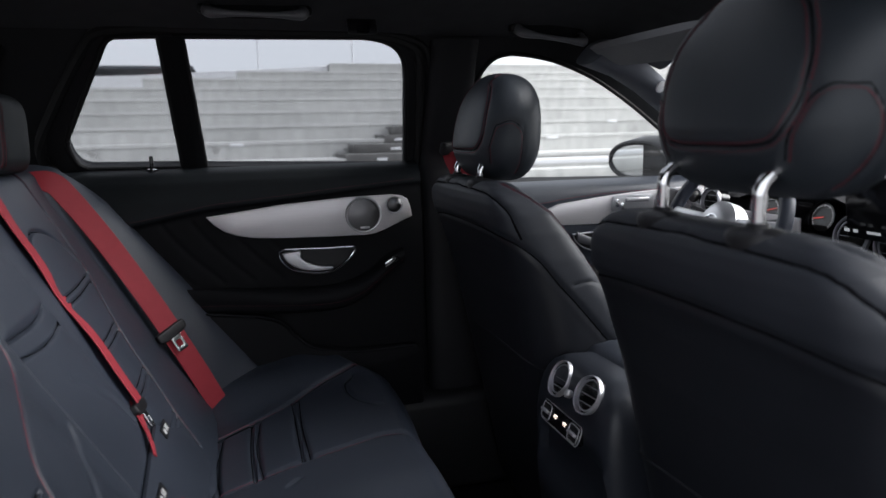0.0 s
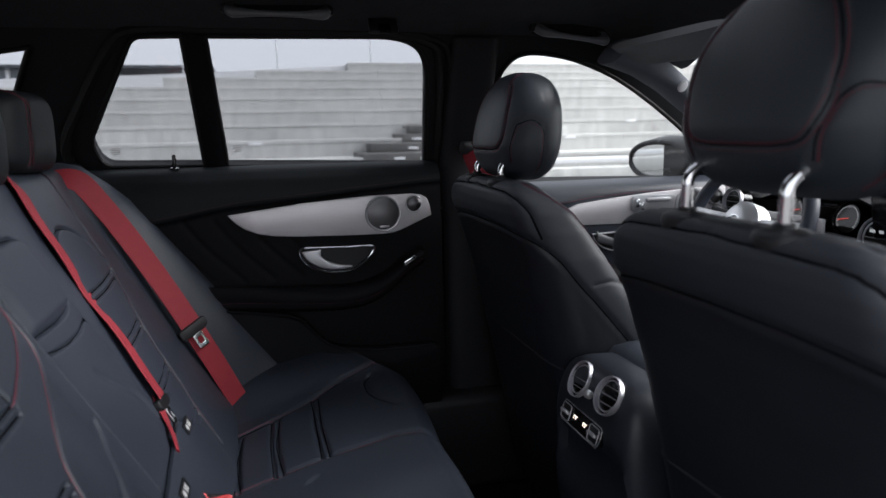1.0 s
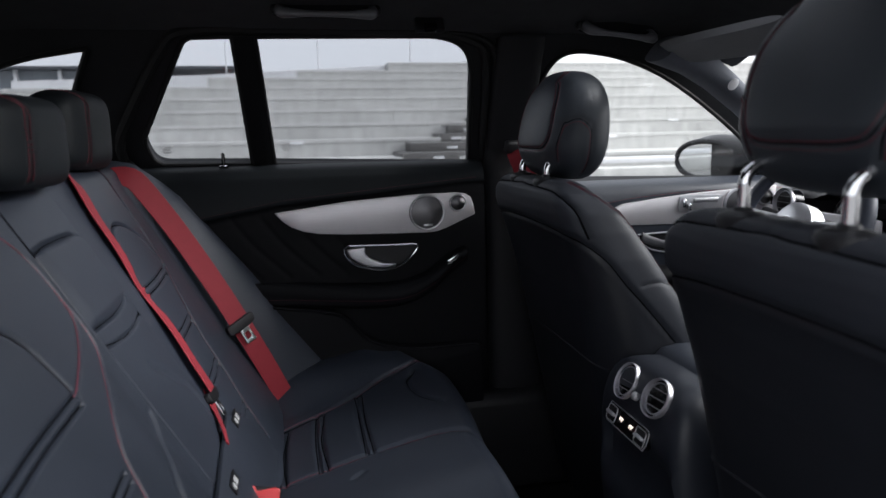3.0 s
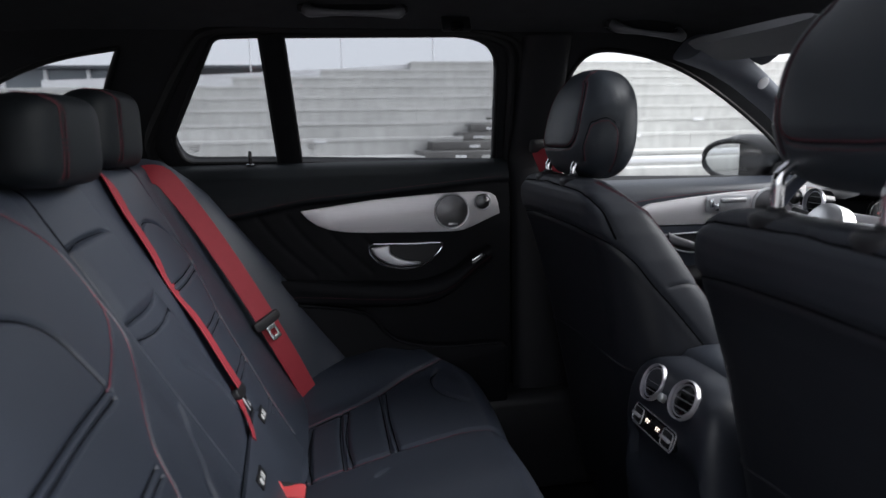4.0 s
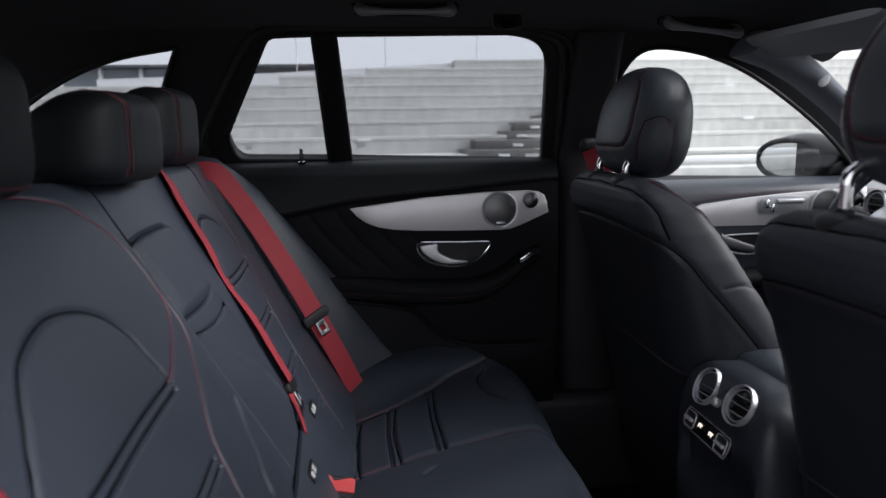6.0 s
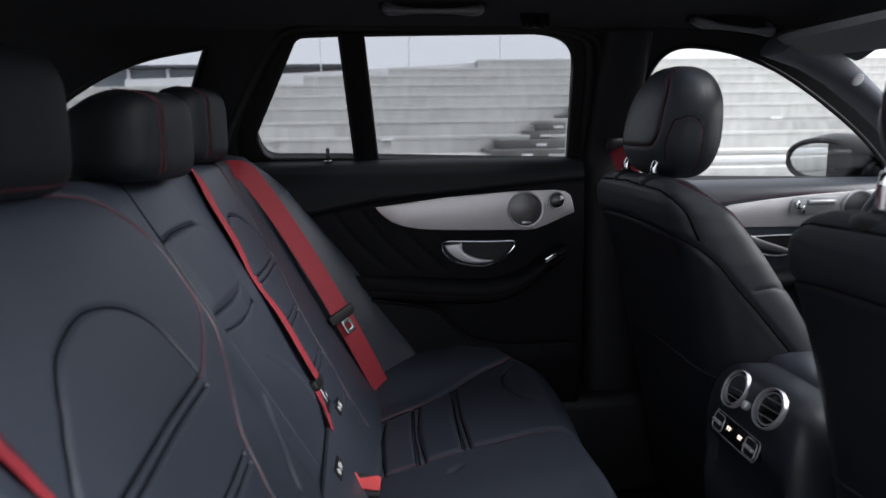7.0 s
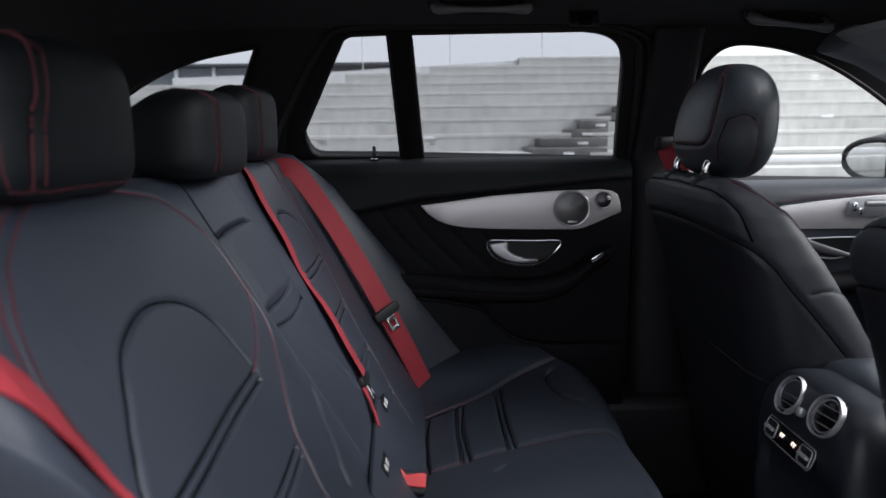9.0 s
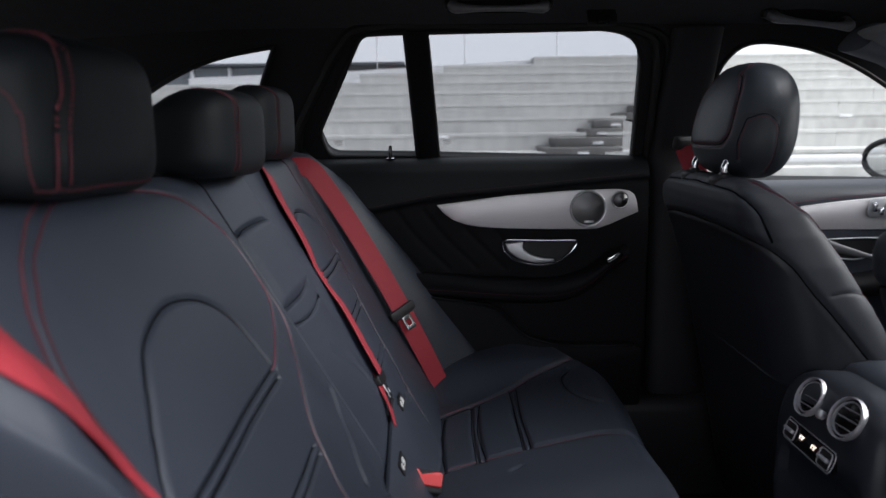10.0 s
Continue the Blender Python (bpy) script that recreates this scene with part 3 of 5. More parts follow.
def zline(pts, flip=False):
    """Points (y, z) laid on the backrest's plane, or (x, y, z) as they are; flip mirrors them to the other side."""
    out = []
    for q in pts:
        if len(q) == 3:
            out.append(q)
            continue
        y, z = q
        out.append((BASE[0] - 0.58 * (z - 0.6), (2 * YC - y) if flip else y, z))
    return out


def outer_height(Y, S):
    a = np.abs(Y - YC) - 0.105
    h = 0.006 * np.sin(np.clip(a / 0.36, 0, 1) * math.pi)
    if Y.mean() > YC:
        # the far bolster rises all the way out to the door
        lift = np.interp(S, (0, 0.19, 0.29, 0.476, 0.53, 0.60), (0.118, 0.091, 0.079, 0.053, 0.035, 0.005))
        h += lift * sstep(0.37, 0.53, a)
    else:
        af = np.interp(S, (0.0, 0.10, 0.194, 0.31, 0.44, 0.578), (0.425, 0.415, 0.410, 0.435, 0.455, 0.458))
        lift = np.interp(S, (0, 0.06, 0.157, 0.194, 0.31, 0.40, 0.50, 0.57), (0.105, 0.088, 0.056, 0.050, 0.043, 0.038, 0.030, 0.0))
        h -= 0.003 * np.exp(-((a - af + 0.05) / 0.045) ** 2) * sstep(0.1, 0.35, S)
        h += lift * sstep(-0.032, 0.036, a - af)
        rim = 0.494 + 0.55 * (S - 0.44)
        h -= 0.010 * sstep(rim - 0.03, rim, a) + 0.14 * sstep(rim - 0.004, rim + 0.034, a)
    h += 0.005 * np.exp(-((a - 0.06) / 0.05) ** 2) * sstep(0.45, 0.2, S) * sstep(0.0, 0.04, a)
    return h


def centre_height(Y, S):
    a = (Y - YC) / 0.105
    h = 0.002 * (1 - a ** 2)
    h -= 0.006 * sstep(1.0, 1.06, np.abs(a))
    h -= 0.007 * sstep(1.0155, 1.008, Y)
    return h


rear_seat = thing("rear_seat", "black leather rear bench seat with red stitching", "car seat", (0.25, YC, 0.30))
ARCH = [(0.866, 0.908), (0.857, 0.942), (0.849, 0.967), (0.829, 0.989), (0.794, 1.006), (0.749, 1.014), (0.713, 1.011), (0.675, 0.999), (-0.080, 0.651, 0.981), (-0.074, 0.637, 0.964), (-0.066, 0.623, 0.951), (-0.058, 0.611, 0.939), (-0.051, 0.600, 0.926), (-0.044, 0.591, 0.913), (-0.034, 0.586, 0.895)]
SEAM_IN = [(0.77, 1.125), (0.894, 1.101), (0.951, 1.078), (0.988, 1.047), (1.000, 1.018), (1.001, 0.985), (0.988, 0.956), (0.945, 0.934), (0.868, 0.909)]
SEAM_DOWN = [(1.001, 0.990), (1.004, 0.945), (0.985, 0.915), (0.934, 0.889), (0.896, 0.868), (0.862, 0.842), (0.845, 0.810), (0.832, 0.775), (0.830, 0.66)]
SEAM_OUT = [(0.690, 1.125), (0.662, 1.113), (0.642, 1.101), (0.615, 1.082), (0.598, 1.066), (-0.123, 0.587, 1.049), (-0.115, 0.581, 1.035), (-0.105, 0.574, 1.018), (-0.096, 0.570, 1.000), (-0.086, 0.569, 0.985), (-0.075, 0.570, 0.965), (-0.062, 0.572, 0.944), (-0.035, 0.573, 0.90), (0.02, 0.57, 0.80), (0.10, 0.57, 0.66)]
ARCH_FAR = [(1.262, 0.905), (1.272, 0.960), (1.292, 1.000), (1.340, 1.024), (1.395, 1.018), (1.436, 0.994), (1.452, 0.960), (1.463, 0.935)]
SEAM_FAR = [(1.500, 1.118), (1.492, 1.05), (1.478, 0.98), (1.463, 0.941), (1.410, 0.876), (1.374, 0.812), (1.362, 0.764), (1.34, 0.70), (1.33, 0.64)]
for flip in (False, True):
    y0, y1 = (0.420, 1.016) if not flip else (1.195, 1.724)
    c = back_cover(y0, y1, outer_height, *((300, 270) if flip else (430, 390)))
    seams = [ARCH_FAR, SEAM_FAR] if flip else [ARCH]
    if flip:
        c.press(zline(ARCH_FAR), 0.0060, 0.0028)
        for z, yo in ((0.926, 1.445), (0.849, 1.390), (0.775, 1.362), (0.70, 1.338)):
            for dz in (0.0055, -0.0055):
                seams.append([(1.255, z + dz), ((1.255 + yo) / 2, z + dz - 0.001), (yo, z + dz + 0.002)])
                c.press(zline(seams[-1]), 0.0055, 0.0026)
        c.press(zline(SEAM_FAR), 0.0045, 0.0040)
    else:
        c.press(zline(ARCH), 0.0030, 0.0040)
        for z in (0.905, 0.826, 0.747, 0.668):
            for dz in (0.0050, -0.0050):
                seams.append([(0.862 if z > 0.9 else 0.838, z + dz), (0.75, z + dz - 0.002), (0.605 if z > 0.9 else 0.572, z + dz - 0.012)])
                c.press(zline(seams[-1]), 0.0042, 0.0026)
        c.press(zline(SEAM_IN), 0.003, 0.0024)
        c.press(zline(SEAM_DOWN), 0.003, 0.0024)
        c.press(zline(SEAM_OUT), 0.0020, 0.0040)
        c.press(zline([(1.0, 0.835), (0.988, 0.822), (0.950, 0.797), (0.914, 0.774), (0.90, 0.755)]), 0.003, 0.006)
    c.normals()
    back = c.build("backrest", LEATHER, rear_seat)
    covers = (covers if flip else []) + [c]
    for ln in seams:
        c.seam(zline(ln), back, 0.0015)
    if flip:
        c.stitch(zline(SEAM_FAR), back, 0.0045, mat=THREAD_DULL)
    else:
        c.seam(zline([(1.0145, 1.115), (1.0148, 1.06), (1.0148, 1.01), (1.0148, 0.97)]), back, 0.0016)
        c.seam(zline([(1.0150, 0.97), (1.0150, 0.85), (1.0150, 0.75), (1.0150, 0.64)]), back, 0.0016, 0.0, LEATHER)
        c.stitch(zline(SEAM_IN), back, 0.0, long=0.0025, r=0.0007, lift=0.0010)
        c.stitch(zline(SEAM_DOWN), back, 0.0, long=0.0025, r=0.0007, lift=0.0010)
        c.stitch(zline(SEAM_OUT), back, 0.006, r=0.0008, lift=0.0010, mat=THREAD_DULL)
        c.stitch(zline(SEAM_OUT), back, -0.006, r=0.0008, lift=0.0010, mat=THREAD_DULL)

c = back_cover(0.985, 1.206, centre_height, nv=140)
PAD = [(1.004, 1.036), (1.06, 1.040), (1.14, 1.040), (1.172, 1.036), (1.186, 1.022), (1.190, 0.985), (1.187, 0.955), (1.172, 0.940), (1.11, 0.934), (1.004, 0.938)]
STRAP = [(1.004, 0.916), (1.09, 0.909), (1.15, 0.908), (1.196, 0.914)]
# the folding armrest stands a little proud of the section
inside = sstep(0.936, 0.950, c.p[..., 2]) * sstep(1.043, 1.030, c.p[..., 2]) * sstep(1.193, 1.180, c.p[..., 1]) * sstep(1.008, 1.040, c.p[..., 1])
c.p = c.p + c.n * (0.005 * inside)[..., None]
c.press(zline(PAD), 0.006, 0.0024)
c.press(zline(STRAP), 0.005, 0.0022)
c.press(zline([(1.10, 0.86), (1.13, 0.84), (1.17, 0.80), (1.18, 0.76)]), 0.003, 0.008)
c.normals()
centre_back = c.build("centre_backrest", LEATHER, rear_seat, "centre backrest with folding armrest pad")
for ln in (PAD, STRAP):
    c.seam(zline(ln), centre_back, 0.0012)

# backrest's rear side
tagged(part("back_shell", box_bm((0.05, 1.30, 0.56), pose(-0.085, YC, 0.84, 0, -30, 0), 0.02), CARPET, rear_seat, "black carpeted back"))

# cushion
def cushion_cover():
    t = np.linspace(0, 1, 150)
    y = np.linspace(YC - 0.66, YC + 0.66, 260)
    T, Y = np.meshgrid(t, y, indexing='ij')
    x = np.linspace(0.06, 0.464, 116)
    x = np.concatenate((x, 0.464 + 0.032 * np.sin(np.linspace(0.05, math.pi / 2, 16)), np.full(18, 0.496) - np.linspace(0, 0.05, 18)))
    z = 0.588 + 0.165 * (x[:116] - 0.1)
    ze = z[-1]
    z = np.concatenate((z, ze - 0.032 * (1 - np.cos(np.linspace(0.05, math.pi / 2, 16))), ze - 0.032 - np.linspace(0, 0.24, 18)))
    a = np.abs(Y - YC)
    X = np.repeat(x[:, None], 260, 1)
    Z = np.repeat(z[:, None], 260, 1)
    topw = sstep(150, 116, np.arange(150))[:, None]
    bol = 0.045 * sstep(0.40, 0.56, a - 0.30 * np.clip(X - 0.15, 0, 0.4)) * topw * (1 - 0.55 * sstep(0.34, 0.47, X))
    Z = Z + bol - 0.05 * sstep(0.60, 0.66, a)
    Z += 0.010 * np.exp(-(a / 0.09) ** 2) * topw
    Z += 0.030 * sstep(0.14, 0.06, X) * sstep(0.5, 0.3, a)
    X = X - 0.085 * sstep(0.44, 0.66, a) ** 1.5 * sstep(0.2, 0.5, X) + 0.012 * np.cos(np.clip((a - 0.36) / 0.22, -1, 1) * math.pi / 2) * sstep(0.3, 0.5, X)
    return Cover(np.stack((X, Y, Z), 2), ('dir', (0.3, 0, 1)))


cu = cushion_cover()


def cline(pts, flip=False):
    return [(x, (2 * YC - y) if flip else y, 0.588 + 0.165 * (x - 0.1)) for x, y in pts]


SEAM_C1 = [(0.085, 1.205), (0.194, 1.236), (0.29, 1.262), (0.36, 1.270), (0.426, 1.275), (0.470, 1.255), (0.50, 1.225)]
SEAM_C2 = [(0.085, 1.436), (0.150, 1.452), (0.205, 1.480), (0.286, 1.535), (0.360, 1.590), (0.440, 1.640), (0.475, 1.650)]
stitches = []
for flip in (False, True):
    cu.press(cline(SEAM_C1, flip), 0.006, 0.005)
    cu.press(cline(SEAM_C2, flip), 0.007, 0.006)
    for x0, ya, yb in ((0.146, 1.222, 1.448), (0.216, 1.243, 1.486), (0.298, 1.265, 1.540)):
        for dx in (-0.005, 0.005):
            cu.press(cline([(x0 + dx, ya), (x0 + dx - 0.004, (ya + yb) / 2), (x0 + dx, yb)], flip), 0.006, 0.0035)
    cu.press(cline([(0.428, 1.595), (0.410, 1.560), (0.408, 1.510), (0.420, 1.460), (0.440, 1.425), (0.455, 1.405)], flip), 0.007, 0.0036)
    cu.press(cline([(0.262, 1.185), (0.272, 1.195), (0.280, 1.20)], flip), 0.004, 0.004)
cu.press([(0.486, YC - 0.6, 0.61), (0.499, YC - 0.2, 0.615), (0.499, YC + 0.2, 0.615), (0.486, YC + 0.6, 0.61)], 0.004, 0.004)
cu.normals()
cushion = cu.build("cushion", LEATHER, rear_seat)
for x0, ya, yb in ((0.146, 1.222, 1.448), (0.216, 1.243, 1.486), (0.298, 1.265, 1.540)):
    for dx in (-0.005, 0.005):
        cu.seam(cline([(x0 + dx, ya), (x0 + dx - 0.004, (ya + yb) / 2), (x0 + dx, yb)]), cushion, 0.0014)
cu.seam(cline([(0.428, 1.595), (0.410, 1.560), (0.408, 1.510), (0.420, 1.460), (0.440, 1.425), (0.455, 1.405)]), cushion, 0.0015)
cu.seam(cline(SEAM_C2), cushion, 0.0014)
for flip in (False, True):
    cu.stitch(cline(SEAM_C1, flip), cushion, 0.0045)
    cu.stitch(cline(SEAM_C2, flip), cushion, 0.005)
cu.stitch([(0.486, YC - 0.6, 0.61), (0.499, YC - 0.2, 0.615), (0.499, YC + 0.2, 0.615), (0.486, YC + 0.6, 0.61)], cushion, 0.004)
part("plinth", box_bm((0.40, 1.3, 0.30), pose(0.22, YC, 0.40), 0.02), CARPET, rear_seat, "black carpeted seat base")


def pillow_cover(centre, half, e1, e2, shape=None, nu=70, nv=96, low=None):
    """A cushion-like closed form round centre; e1 and e2 square it off seen from above and from the side."""
    u = np.linspace(-math.pi / 2 + 0.04, math.pi / 2 - 0.04, nu)
    v = np.linspace(0, 2 * math.pi, nv, endpoint=False)
    U, V = np.meshgrid(u, v, indexing='ij')
    pw = lambda f, e: np.sign(f) * np.abs(f) ** e
    eu = np.where(U < 0, low or e2, e2)
    x = pw(np.cos(U), eu) * pw(np.cos(V), e1)
    y = pw(np.cos(U), eu) * pw(np.sin(V), e1)
    z = pw(np.sin(U), eu)
    if shape:
        x, y, z = shape(x, y, z)
    p = np.stack((centre[0] + half[0] * x, centre[1] + half[1] * y, centre[2] + half[2] * z), 2)
    c = Cover(p, ('from', np.array(centre, float)), wrap_v=True)
    c.radial = True
    return c


def rear_headrest(cx, cy, cz, hx=0.060, hz=0.071, side_seam=True):
    def sh(x, y, z):
        back = np.clip(-x, 0, 1)
        x2 = x * (1 + 0.05 * z) - 0.04 * z - 0.16 * np.abs(y) ** 3 * (x > 0)
        return x2, y * (1 - 0.05 * np.clip(z, 0, 1) ** 2 - 0.06 * back), np.where(z > 0, z * (1 - 0.62 * back ** 1.2 - 0.04 * y ** 2), z * (0.88 + 0.07 * y))
    h = pillow_cover((cx, cy, cz), (hx, 0.126, hz), 0.42, 0.42, sh, 120, 170)
    at = lambda pts: [(cx + x, cy + y, cz + z) for x, y, z in pts]
    if side_seam:
        front = at([(-0.02, -0.064, 0.066), (0.02, -0.064, 0.070), (0.044, -0.067, 0.063), (0.053, -0.072, 0.052), (0.056, -0.074, 0.037), (0.057, -0.076, 0.021), (0.056, -0.081, 0.0), (0.055, -0.085, -0.017), (0.054, -0.086, -0.034), (0.050, -0.081, -0.050)])
    else:
        front = at([(-0.05, -0.068, hz * 0.8), (0.015, -0.069, hz), (hx - 0.008, -0.068, hz * 0.85), (hx, -0.068, hz * 0.3), (hx, -0.068, -hz * 0.3), (hx - 0.004, -0.068, -hz * 0.72)])
    hem = at([(0.043, -0.107, -0.052), (0.049, -0.087, -0.0525), (0.053, -0.06, -0.053), (0.056, -0.013, -0.0535), (0.055, 0.047, -0.055), (0.040, 0.105, -0.055)])
    flank = at([(0.030, -0.119, 0.026), (0.038, -0.117, 0.019), (0.041, -0.114, 0.009), (0.043, -0.112, -0.004), (0.043, -0.112, -0.024), (0.043, -0.108, -0.045)])
    h.press(front, 0.004, 0.0045)
    h.normals()
    # the shade on the headrests is put into this darker leather
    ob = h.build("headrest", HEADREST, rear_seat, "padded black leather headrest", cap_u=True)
    wide = 0.0052 if side_seam else 0.0042
    for o in (-wide, wide):
        h.stitch(front, ob, o, r=0.0007, mat=THREAD_DULL, lift=0.0014)
    if side_seam:
        h.stitch(hem, ob, 0.0, r=0.0006, mat=THREAD_DULL)
        h.stitch(flank, ob, 0.0, r=0.0008, mat=THREAD_DULL)
    for s in (-0.06, 0.06):
        part("post", tube_bm([(cx, cy + s, cz - 0.05), (cx, cy + s, cz - 0.10)], 0.005, 6, 10), PLASTIC, ob)
    return ob


rear_headrest(-0.186, 0.745, 1.177)
rear_headrest(-0.186, 1.425, 1.177, side_seam=False)
rear_headrest(-0.162, YC, 1.162, hz=0.062, side_seam=False)


# ---- seats: front ----
ZT = [0.36, 0.50, 0.60, 0.70, 0.80, 0.88, 0.95, 0.995, 1.026, 1.044, 1.057, 1.067, 1.073, 1.076]
XR = [0.79, 0.762, 0.740, 0.718, 0.697, 0.680, 0.660, 0.644, 0.635, 0.633, 0.635, 0.641, 0.648, 0.657]
XF = [1.0, 0.97, 0.952, 0.932, 0.893, 0.845, 0.794, 0.760, 0.736, 0.712, 0.698, 0.688, 0.680, 0.672]
HW = [0.255, 0.255, 0.255, 0.254, 0.252, 0.250, 0.246, 0.238, 0.226, 0.211, 0.195, 0.176, 0.155, 0.12]


def front_seat(cy, up, ahead, label, slim=1.0):
    seat = thing("front_seat", label, "car seat", (0.95, cy, 0.27), group="front seats")
    vz = np.concatenate((np.linspace(0.36, 0.6, 30), np.linspace(0.604, 1.05, 140), np.linspace(1.052, 1.0759, 26)))
    rows = []
    for z in vz:
        xr, xf, w = np.interp(z, ZT, XR), np.interp(z, ZT, XF), np.interp(z, ZT, HW) * slim
        dx = xf - xr
        rr, rf = min(0.105, dx * 0.47), min(np.interp(z, (0.4, 0.9, 1.05), (0.045, 0.055, 0.03)), dx * 0.45)
        ring = rounded([(xr, w, rr), (xr, -w, rr), (xf, -w, rf), (xf, w, rf)], 0.05, 9)
        ring = ring[-1:] + ring
        ring = [((xf), 0.0)] + [q for q in ring[1:]] + [((xf), 0.0)]
        q = np.array(ring)
        s = np.concatenate(([0], np.cumsum(np.linalg.norm(np.diff(q, axis=0), axis=1))))
        g = np.linspace(0, s[-1], 261)[:-1]
        q = np.stack([np.interp(g, s, q[:, k]) for k in range(2)], 1)
        k = np.clip(1 - (q[:, 1] / max(w, 0.02)) ** 2, 0, 1)
        front = q[:, 0] > (xr + xf) / 2
        x = q[:, 0] - 0.012 * k * ~front - np.interp(z, (0.4, 0.8, 1.0, 1.05), (0.04, 0.04, 0.02, 0)) * k * front
        rows.append(np.stack((x, cy + q[:, 1], np.full(len(q), z)), 1))
    c = Cover(np.array(rows), ('from', np.array((0.78, cy, 0.75))), wrap_v=True)
    cap = lambda s: [(0.632, cy, 1.066), (0.632, cy + s * 0.127, 1.063), (0.634, cy + s * 0.164, 1.059), (0.640, cy + s * 0.190, 1.049), (0.650, cy + s * 0.208, 1.035), (0.657, cy + s * 0.226, 1.012), (0.664, cy + s * 0.238, 0.988)]
    LIP_X, LIP_Z = (0.60, 0.650, 0.670, 0.70, 0.715, 0.771, 0.811, 0.84, 0.88, 0.92, 0.95), (0.988, 0.987, 0.972, 0.944, 0.925, 0.862, 0.815, 0.778, 0.72, 0.64, 0.36)
    edge = lambda x, y: np.interp(x, LIP_X, LIP_Z) + 0.014 * np.clip(1 - ((y - cy) / 0.22) ** 2, 0, 1)
    lip_line = lambda s: [(x, cy + s * y, float(edge(x, cy + s * y))) for x, y in ((0.632, 0.0), (0.634, 0.10), (0.642, 0.17), (0.655, 0.21), (0.675, 0.235), (0.700, 0.246), (0.735, 0.249), (0.786, 0.25), (0.835, 0.25), (0.875, 0.25))]
    front = lambda s: [(0.664, cy + s * 0.150, 1.074), (0.696, cy + s * 0.195, 1.053), (0.745, cy + s * 0.222, 1.010), (0.795, cy + s * 0.230, 0.950), (0.850, cy + s * 0.236, 0.885), (0.890, cy + s * 0.238, 0.825), (0.925, cy + s * 0.24, 0.755), (0.945, cy + s * 0.24, 0.66)]
    cross = lambda s: [(0.757, cy + s * 0.248, 0.906), (0.785, cy + s * 0.246, 0.909), (0.820, cy + s * 0.238, 0.906)]
    for s in (-1, 1):
        c.press(cap(s), 0.0045, 0.0042)
        c.press(front(s), 0.003, 0.004)
        c.press(cross(s), 0.002, 0.003)
    c.normals()
    lip = c.p[..., 2] - edge(c.p[..., 0], c.p[..., 1])
    # cover and hard rear shell meet in a groove along the lip
    c.p = c.p + c.n * (0.0040 * sstep(0.0, 0.014, lip) + 0.0012 * np.exp(-((lip + 0.010) / 0.008) ** 2) - 0.0015 * np.exp(-(lip / 0.005) ** 2))[..., None]
    c.normals()
    backrest = c.build("backrest", SEAT_BACK, seat, "padded black leather backrest", cap_u=True, keep=lambda q: q.z - float(edge(q.x, q.y)))
    shell = c.build("back_shell", SHELL, seat, "smooth black rear panel", keep=lambda q: float(edge(q.x, q.y)) - q.z)
    hem, _, _ = c.run([(0.735, cy - 0.215, 0.748), (0.702, cy - 0.12, 0.757), (0.697, cy, 0.760), (0.702, cy + 0.12, 0.752), (0.735, cy + 0.215, 0.735)], 60)
    part("pocket_piping", tube_bm([tuple(q) for q in hem], 0.0024, 70, 6), SHELL, shell, "dark piping of the map pocket")
    for s in (-1, 1):
        c.seam(cap(s), backrest, 0.0022)
        c.seam(lip_line(s), backrest, 0.0015)
        c.seam(cross(s), backrest, 0.0009)
        if s > 0 or cy > YC:
            c.stitch(front(s), backrest, 0.003, mat=THREAD_DULL)
            c.stitch(front(s), backrest, -0.003, mat=THREAD_DULL)
    # seat cushion
    sh = lambda x, y, z: (x, y, z * (1 + 0.12 * np.abs(y) ** 4))
    cc = pillow_cover((1.08, cy, 0.53), (0.27, 0.255, 0.10), 0.35, 0.45, sh, 36, 60)
    cc.build("cushion", LEATHER_FINE, seat, cap_u=True)
    part("base", box_bm((0.42, 0.38, 0.16), pose(1.05, cy, 0.36), 0.03), PLASTIC, seat)
    # headrest
    cz = 1.181 + up
    hw, hh = 0.142, 0.100
    def sh(x, y, z):
        low = np.clip(-z, 0, 1)
        z = z - 0.04 * x * low
        lean = np.clip(-x, 0, 1) * 0.34 * np.clip(z + 0.35, 0, 2)
        return x * (1 - np.where(x < 0, 0.22, 0.26) * low ** 2) + 0.10 * np.clip(z, 0, 1) ** 2 + lean + 0.10 * y ** 2 * (x < 0) - 0.02 * low, y * (1 - 0.18 * np.clip(z, 0, 1) ** 2 - 0.03 * low ** 2), z
    h = pillow_cover((0.704, cy, cz - 0.005), (0.069, hw, hh + 0.002), 0.72, 0.70, sh, 120, 160, 0.56)
    hx = ahead
    h.p[..., 0] += hx
    def rear_line(k=1.0):
        b = []
        half = ((0.078, 0.094), (0.085, 0.075), (0.090, 0.047), (0.095, 0.020), (0.096, -0.001), (0.092, -0.033), (0.075, -0.052), (0.050, -0.0565), (0.025, -0.057)) if up else ((0.058, 0.094), (0.070, 0.078), (0.080, 0.050), (0.084, 0.013), (0.086, -0.013), (0.081, -0.035), (0.063, -0.045), (0.03, -0.046))
        b.append((hx + 0.700, cy - half[0][0] + 0.008, cz + 0.100))
        for yy, zz in [(-y, z) for y, z in half] + [(0, half[-1][1])] + [(y, z) for y, z in half[::-1]]:
            b.append((hx + 0.650 + 0.26 * max(zz, -0.03) + 0.008 * (abs(yy) / 0.1) ** 2, cy + yy, cz + zz))
        b.append((hx + 0.700, cy + half[0][0] - 0.008, cz + 0.100))
        return b
